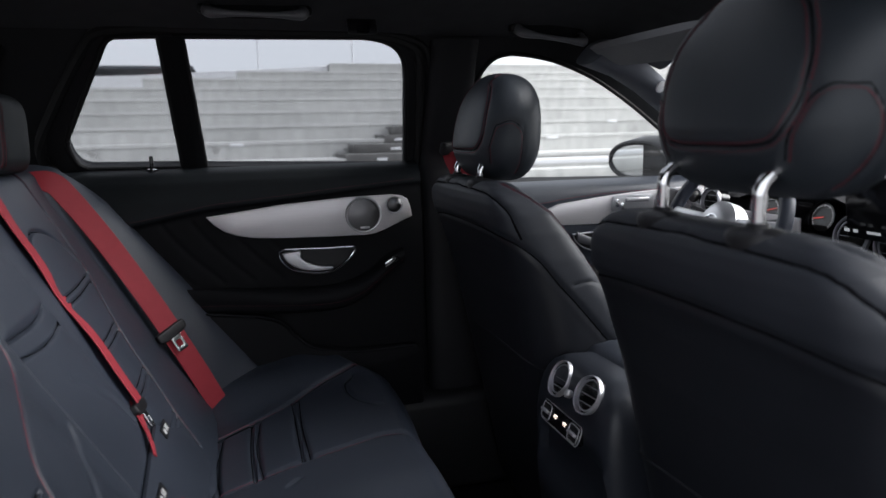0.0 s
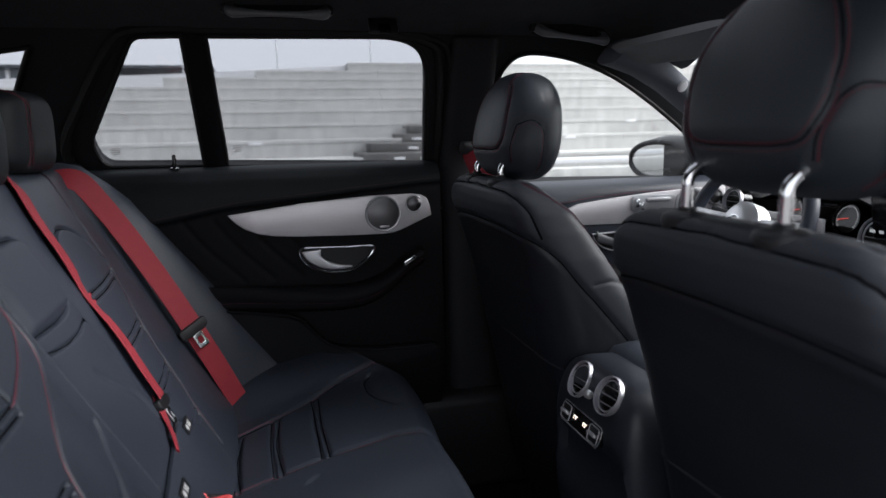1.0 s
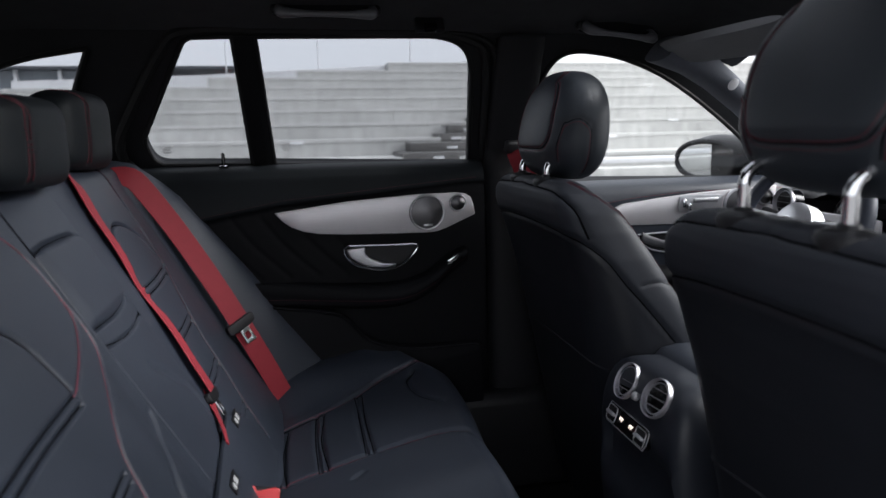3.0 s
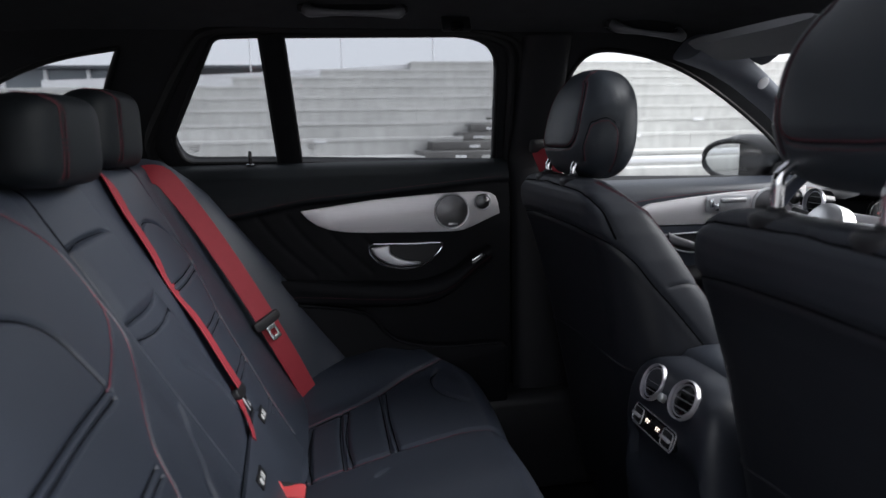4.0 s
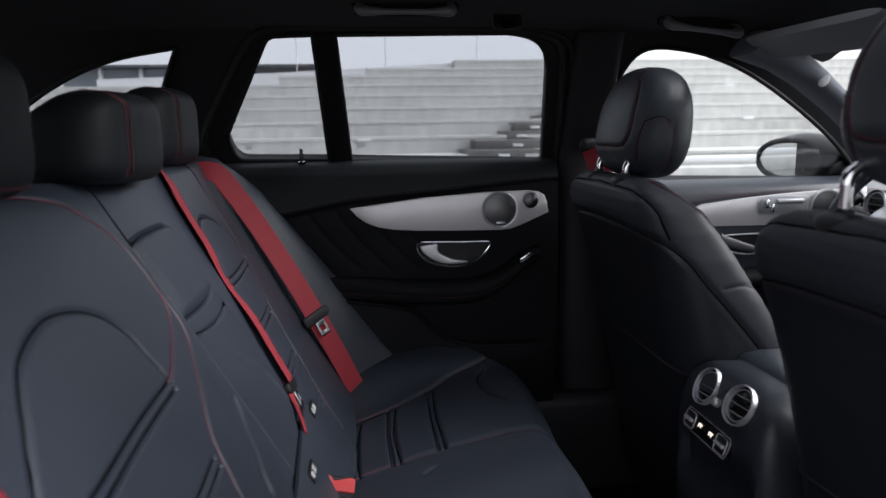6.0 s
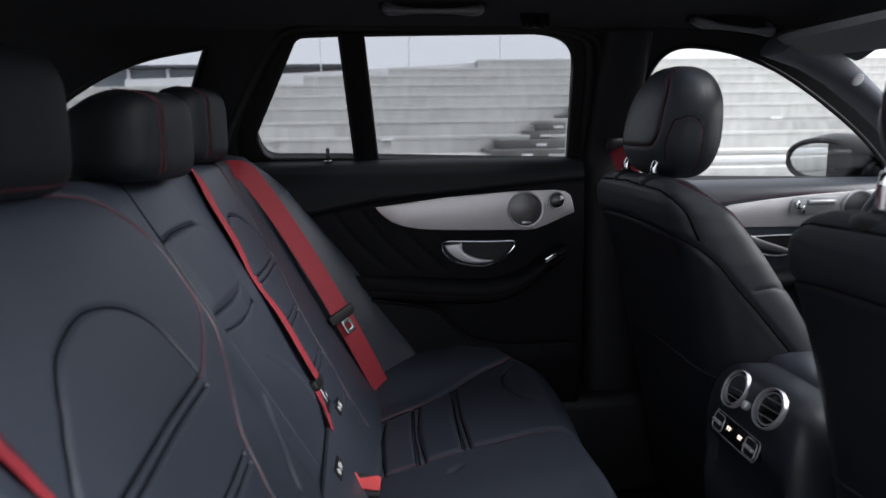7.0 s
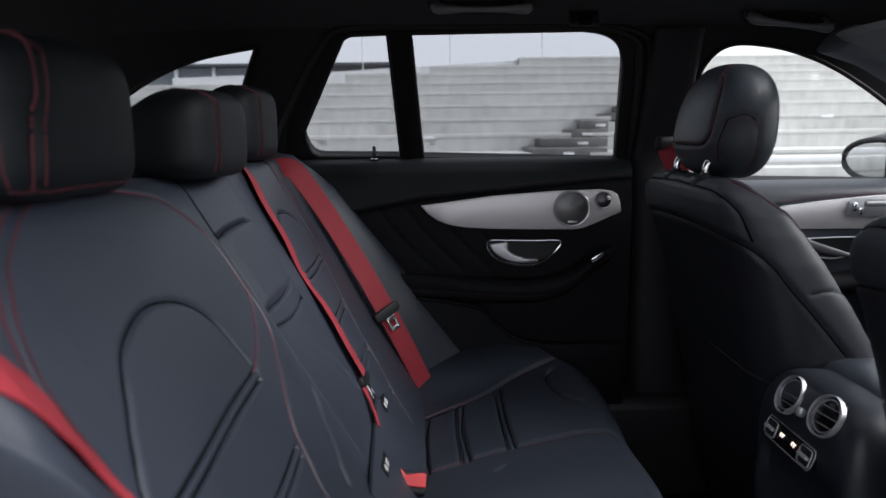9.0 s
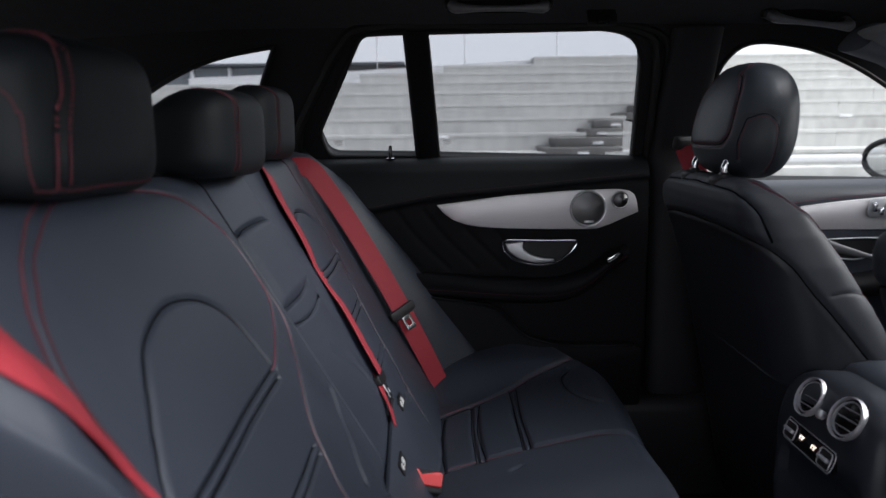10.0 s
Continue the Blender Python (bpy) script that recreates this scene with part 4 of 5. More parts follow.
    def side_arc(s):
        return [(hx + x - up * 0.5, cy + s * y, cz + z - up * 0.4) for x, y, z in ((0.661, 0.100, -0.071), (0.657, 0.105, -0.044), (0.663, 0.114, -0.013), (0.673, 0.124, 0.002), (0.687, 0.135, 0.006), (0.701, 0.141, -0.001), (0.711, 0.139, -0.019), (0.712, 0.138, -0.045), (0.707, 0.129, -0.071), (0.706, 0.111, -0.091))]
    h.press(rear_line(), 0.0030, 0.0036)
    for s in (-1, 1):
        h.press(side_arc(s), 0.0030, 0.0036)
    h.normals()
    head = h.build("headrest", FRONT_HEAD, seat, "rounded black leather headrest with red seams", cap_u=True)
    for s in (-1, 1):
        h.seam(side_arc(s), head, 0.0010)
    h.seam(rear_line(), head, 0.0010)
    for o in (-0.0038, 0.0038):
        h.stitch(rear_line(), head, o, r=0.0006, mat=THREAD_DULL, lift=0.0007)
    for s in (-1, 1):
        h.stitch(side_arc(s), head, 0.004 * s, r=0.0006, mat=THREAD_DULL, lift=0.0007)
    for s in (-1, 1):
        y = cy + s * 0.072
        post = part("post", tube_bm([(0.652, y, 1.05), (0.652, y, 1.07 + up * 0.2), (0.652, y, 1.090 + up * 0.5), (0.6545, y, 1.102 + up * 0.65), (0.664 + hx * 0.7, y, 1.112 + up * 0.75), (0.682 + hx, y, 1.119 + up), (0.705 + hx, y, 1.130 + up)], 0.0066, 30, 14, up=(0, 1, 0)), CHROME, head, "polished chrome headrest post")
        part("collar", disc_bm([(0.004, 1.064), (0.030, 1.064), (0.0315, 1.073), (0.029, 1.0785), (0.022, 1.0815), (0.012, 1.083), (0.010, 1.087), (0.004, 1.087)], Matrix.Translation((0.652, y, 0)) @ Matrix.Diagonal((0.8, 1, 1, 1)), 28), PLASTIC, post, "black plastic collar")
    return seat


front_seat(0.699, 0.028, 0.012, "black leather passenger seat with raised headrest", 0.965)
front_seat(1.432, 0.0, 0.0, "black leather driver seat with lowered headrest")


# ---- rear door ----
FACE = plane_frame((0, 1.705, 0), (1, 0, 0), (0, 0, 1))      # inner faces of the doors; its z points into the car


def face(out):
    return FACE @ Matrix.Translation((0, 0, out))


rear_door = thing("rear_door", "closed black rear door with aluminium trim", "car door", (0.25, 1.74, 0.45))


def door_cover(x0, x1, prof, nx=170, nz=120, split=None, ztop=1.101, step=0.012):
    x = np.linspace(x0, x1, nx)
    zs = np.linspace(0.46, ztop, nz)
    X, Z = np.meshgrid(x, zs, indexing='xy')
    Y = np.interp(Z, *zip(*prof))
    if split is not None:
        line = np.interp(X, *zip(*split))
        Y = Y - step * sstep(-0.004, 0.010, Z - line)
    return Cover(np.stack((X, Y, Z), 2), ('dir', (0, -1, 0)))


SPLIT = [(-0.25, 0.945), (0.011, 0.982), (0.152, 1.008), (0.585, 1.047), (0.7, 1.05)]
dc = door_cover(-0.22, 0.630, [(0.46, 1.735), (0.60, 1.728), (0.72, 1.722), (0.95, 1.722), (1.03, 1.728), (1.07, 1.740), (1.090, 1.757), (1.098, 1.772), (1.101, 1.790)], split=SPLIT)
for x0 in (-0.02, 0.045, 0.11, 0.175, 0.24):
    dc.press([(x0, 1.722, 0.985), (x0 + 0.05, 1.722, 0.92), (x0 + 0.125, 1.722, 0.845)], 0.003, 0.0035)
dc.normals()
line_at = lambda x: float(np.interp(x, *zip(*SPLIT)))
panel = dc.build("door_panel", SOFT, rear_door, "black quilted door panel", keep=lambda q: line_at(q.x) + 0.004 - q.z)
# pad shares the shade-darkened headrest leather
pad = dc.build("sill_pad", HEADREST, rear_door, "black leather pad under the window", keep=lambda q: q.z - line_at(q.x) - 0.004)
top_seam = [(x, 1.71, float(np.interp(x, *zip(*SPLIT))) + 0.013) for x in np.linspace(-0.1, 0.61, 12)]
dc.stitch(top_seam, pad, 0.0, r=0.0004, mat=THREAD_DULL)

TRIM = [(0.143, 0.996), (0.158, 0.978), (0.178, 0.963), (0.205, 0.952), (0.241, 0.945), (0.30, 0.941), (0.40, 0.938), (0.49, 0.937), (0.512, 0.939), (0.535, 0.947), (0.602, 0.976), (0.598, 1.000), (0.592, 1.016), (0.580, 1.024), (0.556, 1.028), (0.45, 1.026), (0.305, 1.016), (0.20, 1.003)]
trim = part("aluminium_trim", plate_bm(TRIM, 0.010, face(-0.010), 0.003), ALU, rear_door, "brushed aluminium door trim")
SPK = face(0.0) @ Matrix.Translation((0.487, 0.985, 0))
spk = part("speaker", disc_bm([(0.002, -0.004), (0.0425, -0.004), (0.0425, 0.003), (0.0410, 0.0045), (0.0385, 0.004), (0.0375, 0.001), (0.037, 0.0), (0.002, 0.0005)], SPK, 56), SATIN, rear_door, "round loudspeaker ring")
part("grille", disc_bm([(max(0.001, r), 0.0005 + 0.0060 * (1 - (r / 0.037) ** 2)) for r in np.linspace(0, 0.037, 14)] + [(0.002, 0.0003)], SPK, 72), MESH_DARK, spk, "dark metal loudspeaker grille")
part("badge", box_bm((0.022, 0.005, 0.001), SPK @ Matrix.Translation((0.002, -0.030, 0.0035)), 0.0003), SATIN, spk, "small plain badge")
TW = face(0.0) @ Matrix.Translation((0.560, 1.004, 0))
tw = part("tweeter", disc_bm([(0.002, -0.003), (0.0205, -0.003), (0.0205, 0.002), (0.0195, 0.003), (0.018, 0.002), (0.002, 0.001)], TW, 40), SATIN, rear_door, "small round tweeter")
part("grille", disc_bm([(max(0.001, r), 0.0012 + 0.0065 * (1 - (r / 0.0178) ** 2)) for r in np.linspace(0, 0.0178, 9)] + [(0.002, 0.001)], TW, 40), MESH_DARK, tw, "dark metal tweeter grille")

RING = [(0.293, 0.908), (0.300, 0.914), (0.33, 0.914), (0.40, 0.912), (0.452, 0.912), (0.463, 0.908), (0.460, 0.898), (0.440, 0.876), (0.415, 0.861), (0.384, 0.855), (0.350, 0.859), (0.318, 0.870), (0.298, 0.890)]
hr = [tuple(face(0.0) @ Vector((x, z, 0))) for x, z in RING]
bezel = part("handle_bezel", tube_bm(hr, 0.0032, 110, 8, True), CHROME, rear_door, "chrome ring round the door handle")
part("bowl", plate_bm(RING, 0.004, face(-0.014), 0), PLASTIC, bezel, "dark handle recess")
LEVER = [(0.2985, 0.906), (0.319, 0.909), (0.340, 0.910), (0.3415, 0.8945), (0.3535, 0.8835), (0.380, 0.873), (0.410, 0.869), (0.4065, 0.8630), (0.376, 0.8610), (0.346, 0.8650), (0.3195, 0.878), (0.304, 0.892)]
part("handle", plate_bm(smooth_line(LEVER + LEVER[:1], 49)[:-1].tolist(), 0.009, face(-0.004), 0.0035, segments=4), SATIN, rear_door, "curved silver door lever")

# armrest with its switch
AX = [(-0.12, 0.826), (0.05, 0.817), (0.15, 0.811), (0.28, 0.801), (0.38, 0.797), (0.44, 0.804), (0.49, 0.826), (0.535, 0.862), (0.575, 0.884)]
path = smooth_line(AX, 70)
rows = []
for i, (x, z) in enumerate(path):
    t = i / 69
    r = np.interp(t, (0, 0.30, 0.42, 0.55, 0.75, 0.95, 1), (0.002, 0.006, 0.018, 0.034, 0.040, 0.036, 0.026))
    hz = np.interp(t, (0, 0.6, 0.8, 1), (0.026, 0.028, 0.026, 0.018))
    a = np.linspace(0, 2 * math.pi, 28, endpoint=False)
    rows.append([(x, 1.700 - r * np.sign(math.cos(k)) * abs(math.cos(k)) ** 0.7, z + hz * np.sign(math.sin(k)) * abs(math.sin(k)) ** 0.75) for k in a])
ac = Cover(np.array(rows), ('from', np.array((0.25, 1.70, 0.83))), wrap_v=True)
line = [(x, 1.66, z - 0.010) for x, z in AX]
ac.press(line, 0.003, 0.004)
ac.normals()
arm = ac.build("armrest", SOFT, rear_door, "padded black armrest", cap_u=True)
ac.stitch(line, arm, 0.003, r=0.0004, mat=THREAD_DULL)
SW = pose(0.540, 1.668, 0.877, 0, -32, 0)
sw = part("window_switch", box_bm((0.040, 0.026, 0.008), SW, 0.003), GLOSS, rear_door, "black window switch")
part("switch_cap", box_bm((0.030, 0.010, 0.006), SW @ Matrix.Translation((0, -0.004, 0.005)), 0.002), CHROME, sw, "chrome switch edge")

# lower map pocket
POCK = [(-0.10, 0.800), (0.10, 0.788), (0.220, 0.772), (0.285, 0.754), (0.320, 0.715), (0.350, 0.688), (0.40, 0.672), (0.46, 0.664), (0.60, 0.664), (0.618, 0.655), (0.618, 0.50), (-0.10, 0.50)]
pk = part("map_pocket", plate_bm(rounded(POCK, 0.012, 4), 0.034, face(-0.020), 0.008, segments=3), SOFT, rear_door, "black plastic map pocket")
part("pocket_lip", tube_bm([tuple(face(0.014) @ Vector((x, z, 0))) for x, z in POCK[1:9]], 0.0035, 60, 8), SOFT, pk)

pin = part("lock_pin", disc_bm([(0.001, 0), (0.0042, 0), (0.0042, 0.022), (0.0034, 0.026), (0.001, 0.0265)], pose(0.036, 1.768, 1.104, 2, 0, 0), 16), GLOSS, rear_door, "black lock pin")
part("pin_collar", disc_bm([(0.005, 0), (0.011, 0), (0.0105, 0.002), (0.006, 0.003)], pose(0.036, 1.768, 1.100, 2, 0, 0), 24), CHROME, pin, "chrome collar")
# divider between the two panes
rows = []
for z in np.linspace(1.092, 1.372, 12):
    xa = np.interp(z, (1.104, 1.365), (0.1005, 0.0805))
    xb = np.interp(z, (1.100, 1.367), (0.1475, 0.1265))
    p = [side_point(x, z, o) for x, o in ((xa, 0.02), (xa, -0.004), (xa + 0.006, -0.009), ((xa + xb) / 2, -0.010), (xb - 0.006, -0.009), (xb, -0.004), (xb, 0.02))]
    rows.append([tuple(q) for q in p])
part("window_divider", grid_bm(rows), SOFT, rear_door, "black upright bar between the panes")
# small print on the panes
for cx in (-0.085, 0.172):
    bars = bmesh.new()
    for dx, dz, w in ((0, 0.008, 0.016), (0.012, 0.012, 0.004), (-0.002, 0.004, 0.022), (0.002, 0.000, 0.018), (0.0, -0.004, 0.014)):
        m = SIDE @ Matrix.Translation((cx + dx, (1.128 + dz - 1.108) * RISE, -0.0185))
        box_bm((w, 0.0014, 0.0006), m, 0, bm=bars)
    part("pane_mark", bars, GREY_PRINT, rear_door, "grey printed pane mark")

# ---- front door ----
front_door = thing("front_door", "closed black front door with aluminium trim", "car door", (1.1, 1.74, 0.45))
FSPLIT = [(0.7, 0.950), (1.00, 0.984), (1.09, 0.994), (1.20, 1.004), (1.50, 1.020)]
fd = door_cover(0.775, 1.50, [(0.46, 1.745), (0.72, 1.735), (0.95, 1.735), (0.985, 1.738), (1.005, 1.746), (1.020, 1.760), (1.030, 1.780), (1.034, 1.815)], nx=120, split=FSPLIT, ztop=1.036, step=0.004)
fpanel = fd.build("door_panel", LEATHER, front_door)
fd.stitch([(x, 1.72, float(np.interp(x, *zip(*FSPLIT))) + 0.010) for x in np.linspace(0.80, 1.45, 10)], fpanel, 0.0)
FTRIM = [(0.90, 0.945), (0.991, 0.981), (1.089, 0.992), (1.204, 1.002), (1.42, 1.014), (1.42, 0.926), (1.20, 0.924), (1.03, 0.926), (0.93, 0.930)]
part("aluminium_trim", plate_bm(FTRIM, 0.010, face(-0.034), 0.003), ALU, front_door, "brushed aluminium door trim")
for cx, cz, r in ((1.310, 0.968, 0.040), (1.385, 0.985, 0.02)):
    m = face(-0.020) @ Matrix.Translation((cx, cz, 0))
    s = part("speaker", disc_bm([(0.002, -0.004), (r + 0.004, -0.004), (r + 0.004, 0.003), (r, 0.004), (r - 0.002, 0.001), (0.002, 0.0005)], m, 48), SATIN, front_door, "round loudspeaker ring")
    part("grille", disc_bm([(0.002, 0.0045), (r * 0.5, 0.004), (r - 0.003, 0.001), (0.002, 0.0003)], m, 48), MESH_DARK, s, "dark metal loudspeaker grille")
pl_ = part("seat_switch_plate", plate_bm(rounded([(1.135, 0.955), (1.255, 0.950), (1.262, 0.996), (1.140, 0.998)], 0.012, 4), 0.004, face(-0.020), 0.001), SATIN, front_door, "silver seat switch plate")
for x, z, w, h in ((1.150, 0.978, 0.012, 0.022), (1.165, 0.968, 0.012, 0.020), (1.210, 0.984, 0.070, 0.012)):
    part("seat_switch", box_bm((w, h, 0.014), face(-0.016) @ Matrix.Translation((x, z, 0)), 0.004, 3), CHROME if w < 0.02 else SATIN, pl_, "silver seat switch")
FR = [(1.03, 0.902), (1.10, 0.905), (1.185, 0.905), (1.195, 0.898), (1.17, 0.870), (1.12, 0.855), (1.07, 0.862), (1.04, 0.882)]
fb = part("handle_bezel", tube_bm([tuple(face(-0.022) @ Vector((x, z, 0))) for x, z in FR], 0.0020, 90, 8, True), SATIN, front_door, "chrome ring round the door handle")
part("bowl", plate_bm(FR, 0.003, face(-0.029), 0), PLASTIC, fb, "dark handle recess")
rows = []
for t in np.linspace(0, 1, 18):
    x, zc, w = 1.04 + 0.12 * t, 0.897 - 0.036 * t ** 0.75, 0.011 * (1 - t) ** 0.6 + 0.002
    a = np.linspace(0, 2 * math.pi, 10, endpoint=False)
    rows.append([tuple(face(-0.018 + 0.008 * math.sin(t * 2.2)) @ Vector((x, zc + w * math.cos(k), 0.004 * math.sin(k)))) for k in a])
part("handle", grid_bm(rows, wrap_v=True, cap_u=True), HANDLE, front_door, "curved grey door lever")
fa = [(0.85, 1.71, 0.80), (1.0, 1.70, 0.80), (1.12, 1.70, 0.80), (1.22, 1.70, 0.825), (1.32, 1.705, 0.86)]
part("armrest", tube_bm(fa, 0.045, 40, 16, flat=0.6), SOFT, front_door, "padded black armrest")

# ---- outside mirror ----
mirror = thing("door_mirror", "black outside mirror on the front door", "mirror", (1.42, 1.95, 1.06))
h = pillow_cover((1.425, 1.990, 1.070), (0.085, 0.164, 0.074), 1.0, 1.0, None, 40, 64)
h.p[..., 0] = np.maximum(h.p[..., 0], 1.378)
h.build("housing", BODY, mirror, "black painted mirror housing", cap_u=True)
MF = plane_frame((1.376, 1.990, 1.070), (0.16, -1, 0), (0, 0, 1))
oval = [(0.122 * math.copysign(abs(math.cos(t)) ** 0.92, math.cos(t)), 0.053 * math.copysign(abs(math.sin(t)) ** 0.92, math.sin(t))) for t in np.linspace(0, 2 * math.pi, 48, endpoint=False)]
part("mirror_glass", plate_bm(oval, 0.002, MF, 0), MIRROR, mirror, "silvered mirror glass")
part("rim", tube_bm([tuple(MF @ Vector((x * 1.02, y * 1.03, 0.001))) for x, y in oval], 0.0085, 90, 8, True), PLASTIC, mirror)
part("foot", box_bm((0.07, 0.10, 0.045), pose(1.43, 1.86, 1.05, 0, 0, 8), 0.015, 3), BODY, mirror)

# ---- belts ----
def belt_bm(line, widths, normals, n=60, thick=0.0012):
    p = smooth_line(line, n)
    if len(normals) == len(line):
        run = np.concatenate(([0], np.cumsum(np.linalg.norm(np.diff(np.asarray(line, float), axis=0), axis=1))))
        nn = np.stack([np.interp(np.linspace(0, run[-1], n), run, np.asarray(normals, float)[:, k]) for k in range(3)], 1)
    else:
        nn = smooth_line(normals, n)
    ww = np.interp(np.linspace(0, 1, n), np.linspace(0, 1, len(widths)), widths)
    t = np.gradient(p, axis=0)
    t /= np.linalg.norm(t, axis=1)[:, None]
    rows = []
    for i in range(n):
        s = np.cross(t[i], nn[i])
        s /= np.linalg.norm(s)
        m = np.cross(s, t[i])
        k = ww[i] / 2
        rows.append([p[i] - s * k, p[i] - s * (k - 0.001) + m * thick, p[i] + s * (k - 0.001) + m * thick, p[i] + s * k, p[i] + s * (k - 0.001) - m * thick, p[i] - s * (k - 0.001) - m * thick])
    return grid_bm(rows, wrap_v=True, cap_u=True)


def tongue(parent, at, along, normal, size=1.0):
    m = plane_frame(at, along, np.cross(normal, along)) @ Matrix.Diagonal((size, size, size, 1))
    tg = part("belt_tongue", plate_bm(rounded([(-0.008, -0.034), (0.010, -0.034), (0.014, -0.020), (0.014, 0.020), (0.010, 0.034), (-0.008, 0.034)], 0.006, 4), 0.010, m @ Matrix.Translation((0, 0, -0.003)), 0.003, segments=3), PLASTIC, parent, "black plastic belt tongue")
    part("latch_plate", plate_bm(rounded([(0.010, -0.011), (0.044, -0.012), (0.046, 0.012), (0.010, 0.011)], 0.004, 4), 0.003, m @ Matrix.Translation((0, 0, 0.002)), 0.0006,
                                 holes=[rounded([(0.022, -0.006), (0.036, -0.006), (0.036, 0.006), (0.022, 0.006)], 0.003, 3)]), STEEL, tg, "steel latch plate with slot")
    return tg


left_belt = thing("seat_belt", "red seat belt lying over the far rear seat", "seat belt", (0.04, 1.58, 0.8), group="rear seat belts")
def laid(cover, yz, lift):
    """Places (y, z) laid on an upholstered surface, with its normals."""
    p, n = cover.snap(zline(yz))
    return [tuple(q + m * lift) for q, m in zip(p, n)], [tuple(m) for m in n]


LB = [(-0.190, 1.578, 1.074), (-0.160, 1.586, 1.094), (-0.124, 1.594, 1.091), (-0.100, 1.598, 1.064), (-0.047, 1.598, 0.983), (0.020, 1.583, 0.872), (0.075, 1.569, 0.772), (0.112, 1.572, 0.695), (0.146, 1.582, 0.618)]
LN = [(-0.20, -0.45, 0.87), (0.15, -0.60, 0.78), (0.46, -0.74, 0.48)] + [(0.50, -0.75, 0.42)] * 5 + [(0.55, -0.72, 0.42)]
part("webbing", belt_bm(LB, [0.047], LN), WEBBING, left_belt)
tongue(left_belt, (0.066, 1.562, 0.790), (0.46, -0.02, -0.88), (0.50, -0.75, 0.42))

mid_belt = thing("seat_belt", "red seat belt hanging down the middle seat", "seat belt", (0.05, 1.2, 0.8), group="rear seat belts")
MB, _ = laid(covers[1], [(1.318, 1.118), (1.300, 1.090), (1.282, 1.045), (1.273, 0.990), (1.262, 0.930), (1.245, 0.870), (1.231, 0.815), (1.224, 0.772)], 0.005)
part("webbing", belt_bm(MB, [0.047], [(0.865, 0.125, 0.50), (0.865, 0.120, 0.50)]), WEBBING, mid_belt)
tongue(mid_belt, (0.046, 1.222, 0.768), (0.45, -0.12, -0.86), (0.865, 0.02, 0.50), 0.9)
part("lap_webbing", belt_bm([(0.040, 1.220, 0.776), (0.056, 1.190, 0.752), (0.070, 1.150, 0.742), (0.079, 1.118, 0.730)], [0.024, 0.014, 0.008], [(0.865, -0.05, 0.50), (0.865, 0.0, 0.50)], 30), WEBBING, mid_belt, "end of the red webbing tucked into the gap")

near_belt = thing("seat_belt", "red seat belt over the near rear seat", "seat belt", (0.02, 0.5, 0.9), group="rear seat belts")
UPPER = [(-0.142, 0.510, 1.095), (-0.130, 0.524, 1.072), (-0.117, 0.537, 1.050), (-0.108, 0.554, 1.028), (-0.096, 0.563, 1.007), (-0.088, 0.566, 0.991), (-0.080, 0.567, 0.975), (-0.071, 0.570, 0.960), (-0.063, 0.572, 0.946), (-0.050, 0.578, 0.921), (-0.02, 0.58, 0.87)]
LOWER = [(-0.125, 0.458, 1.085), (-0.100, 0.474, 1.062), (-0.084, 0.487, 1.042), (-0.075, 0.497, 1.027), (-0.066, 0.508, 1.011), (-0.063, 0.517, 0.999), (-0.060, 0.529, 0.984), (-0.062, 0.552, 0.958), (-0.059, 0.562, 0.942), (-0.047, 0.570, 0.918), (-0.017, 0.572, 0.868)]
ends = [smooth_line(UPPER, 60), smooth_line(LOWER, 60)]
strip = []
for q0, q1 in zip(*ends):
    row = np.array([q0 + (q1 - q0) * k for k in np.linspace(0, 1, 9)])
    on, nor = covers[0].snap(row)
    high = np.einsum('ij,ij->i', on - row, nor)
    strip.append(row + nor * (np.maximum(high, 0) + 0.0035)[:, None])
strip = np.array(strip)
for _ in range(4):
    strip[1:-1] = (strip[:-2] + 2 * strip[1:-1] + strip[2:]) / 4
under = strip[:, ::-1] - np.array((0.75, 0.4, 0.5)) * 0.0016
part("webbing", grid_bm(np.concatenate((strip, under), 1), wrap_v=True, cap_u=True), WEBBING, near_belt)

front_belt = thing("seat_belt", "red driver seat belt at the door pillar", "seat belt", (0.70, 1.68, 1.1), group="front seat belts")
part("webbing", belt_bm([(0.697, 1.690, 1.122), (0.701, 1.680, 1.105), (0.712, 1.665, 1.07), (0.735, 1.650, 1.00), (0.77, 1.655, 0.85)], [0.046], [(-0.45, -0.85, 0.1), (-0.45, -0.85, 0.1)]), WEBBING, front_belt)
part("belt_guide", box_bm((0.055, 0.020, 0.030), pose(0.697, 1.700, 1.130, 15, 0, 20), 0.008, 3), PLASTIC, front_belt, "black belt guide")

# buckle in the bench
buckle = thing("belt_buckle", "black belt buckle with red button in the seat gap", "belt buckle", (0.108, 1.128, 0.63))
BK = plane_frame((0.126, 1.092, 0.658), (0.96, 0.08, -0.22), (0.10, 0.62, 0.75))
part("body", box_bm((0.050, 0.034, 0.030), BK @ Matrix.Translation((0.001, -0.004, -0.016)), 0.006, 3), PLASTIC, buckle)
SLOT = rounded([(-0.023, -0.011), (0.023, -0.011), (0.023, 0.009), (0.016, 0.011), (-0.009, 0.004), (-0.015, 0.012), (-0.023, 0.012)], 0.003, 4)
part("release_button", plate_bm(SLOT, 0.006, BK @ Matrix.Translation((0, 0, -0.002)), 0.002, segments=3), RED_PLASTIC, buckle, "red release button")
GAP = plane_frame((0.141 + 0.004, 0, 0.602), (0, 1, 0), (-0.502, 0, 0.865))
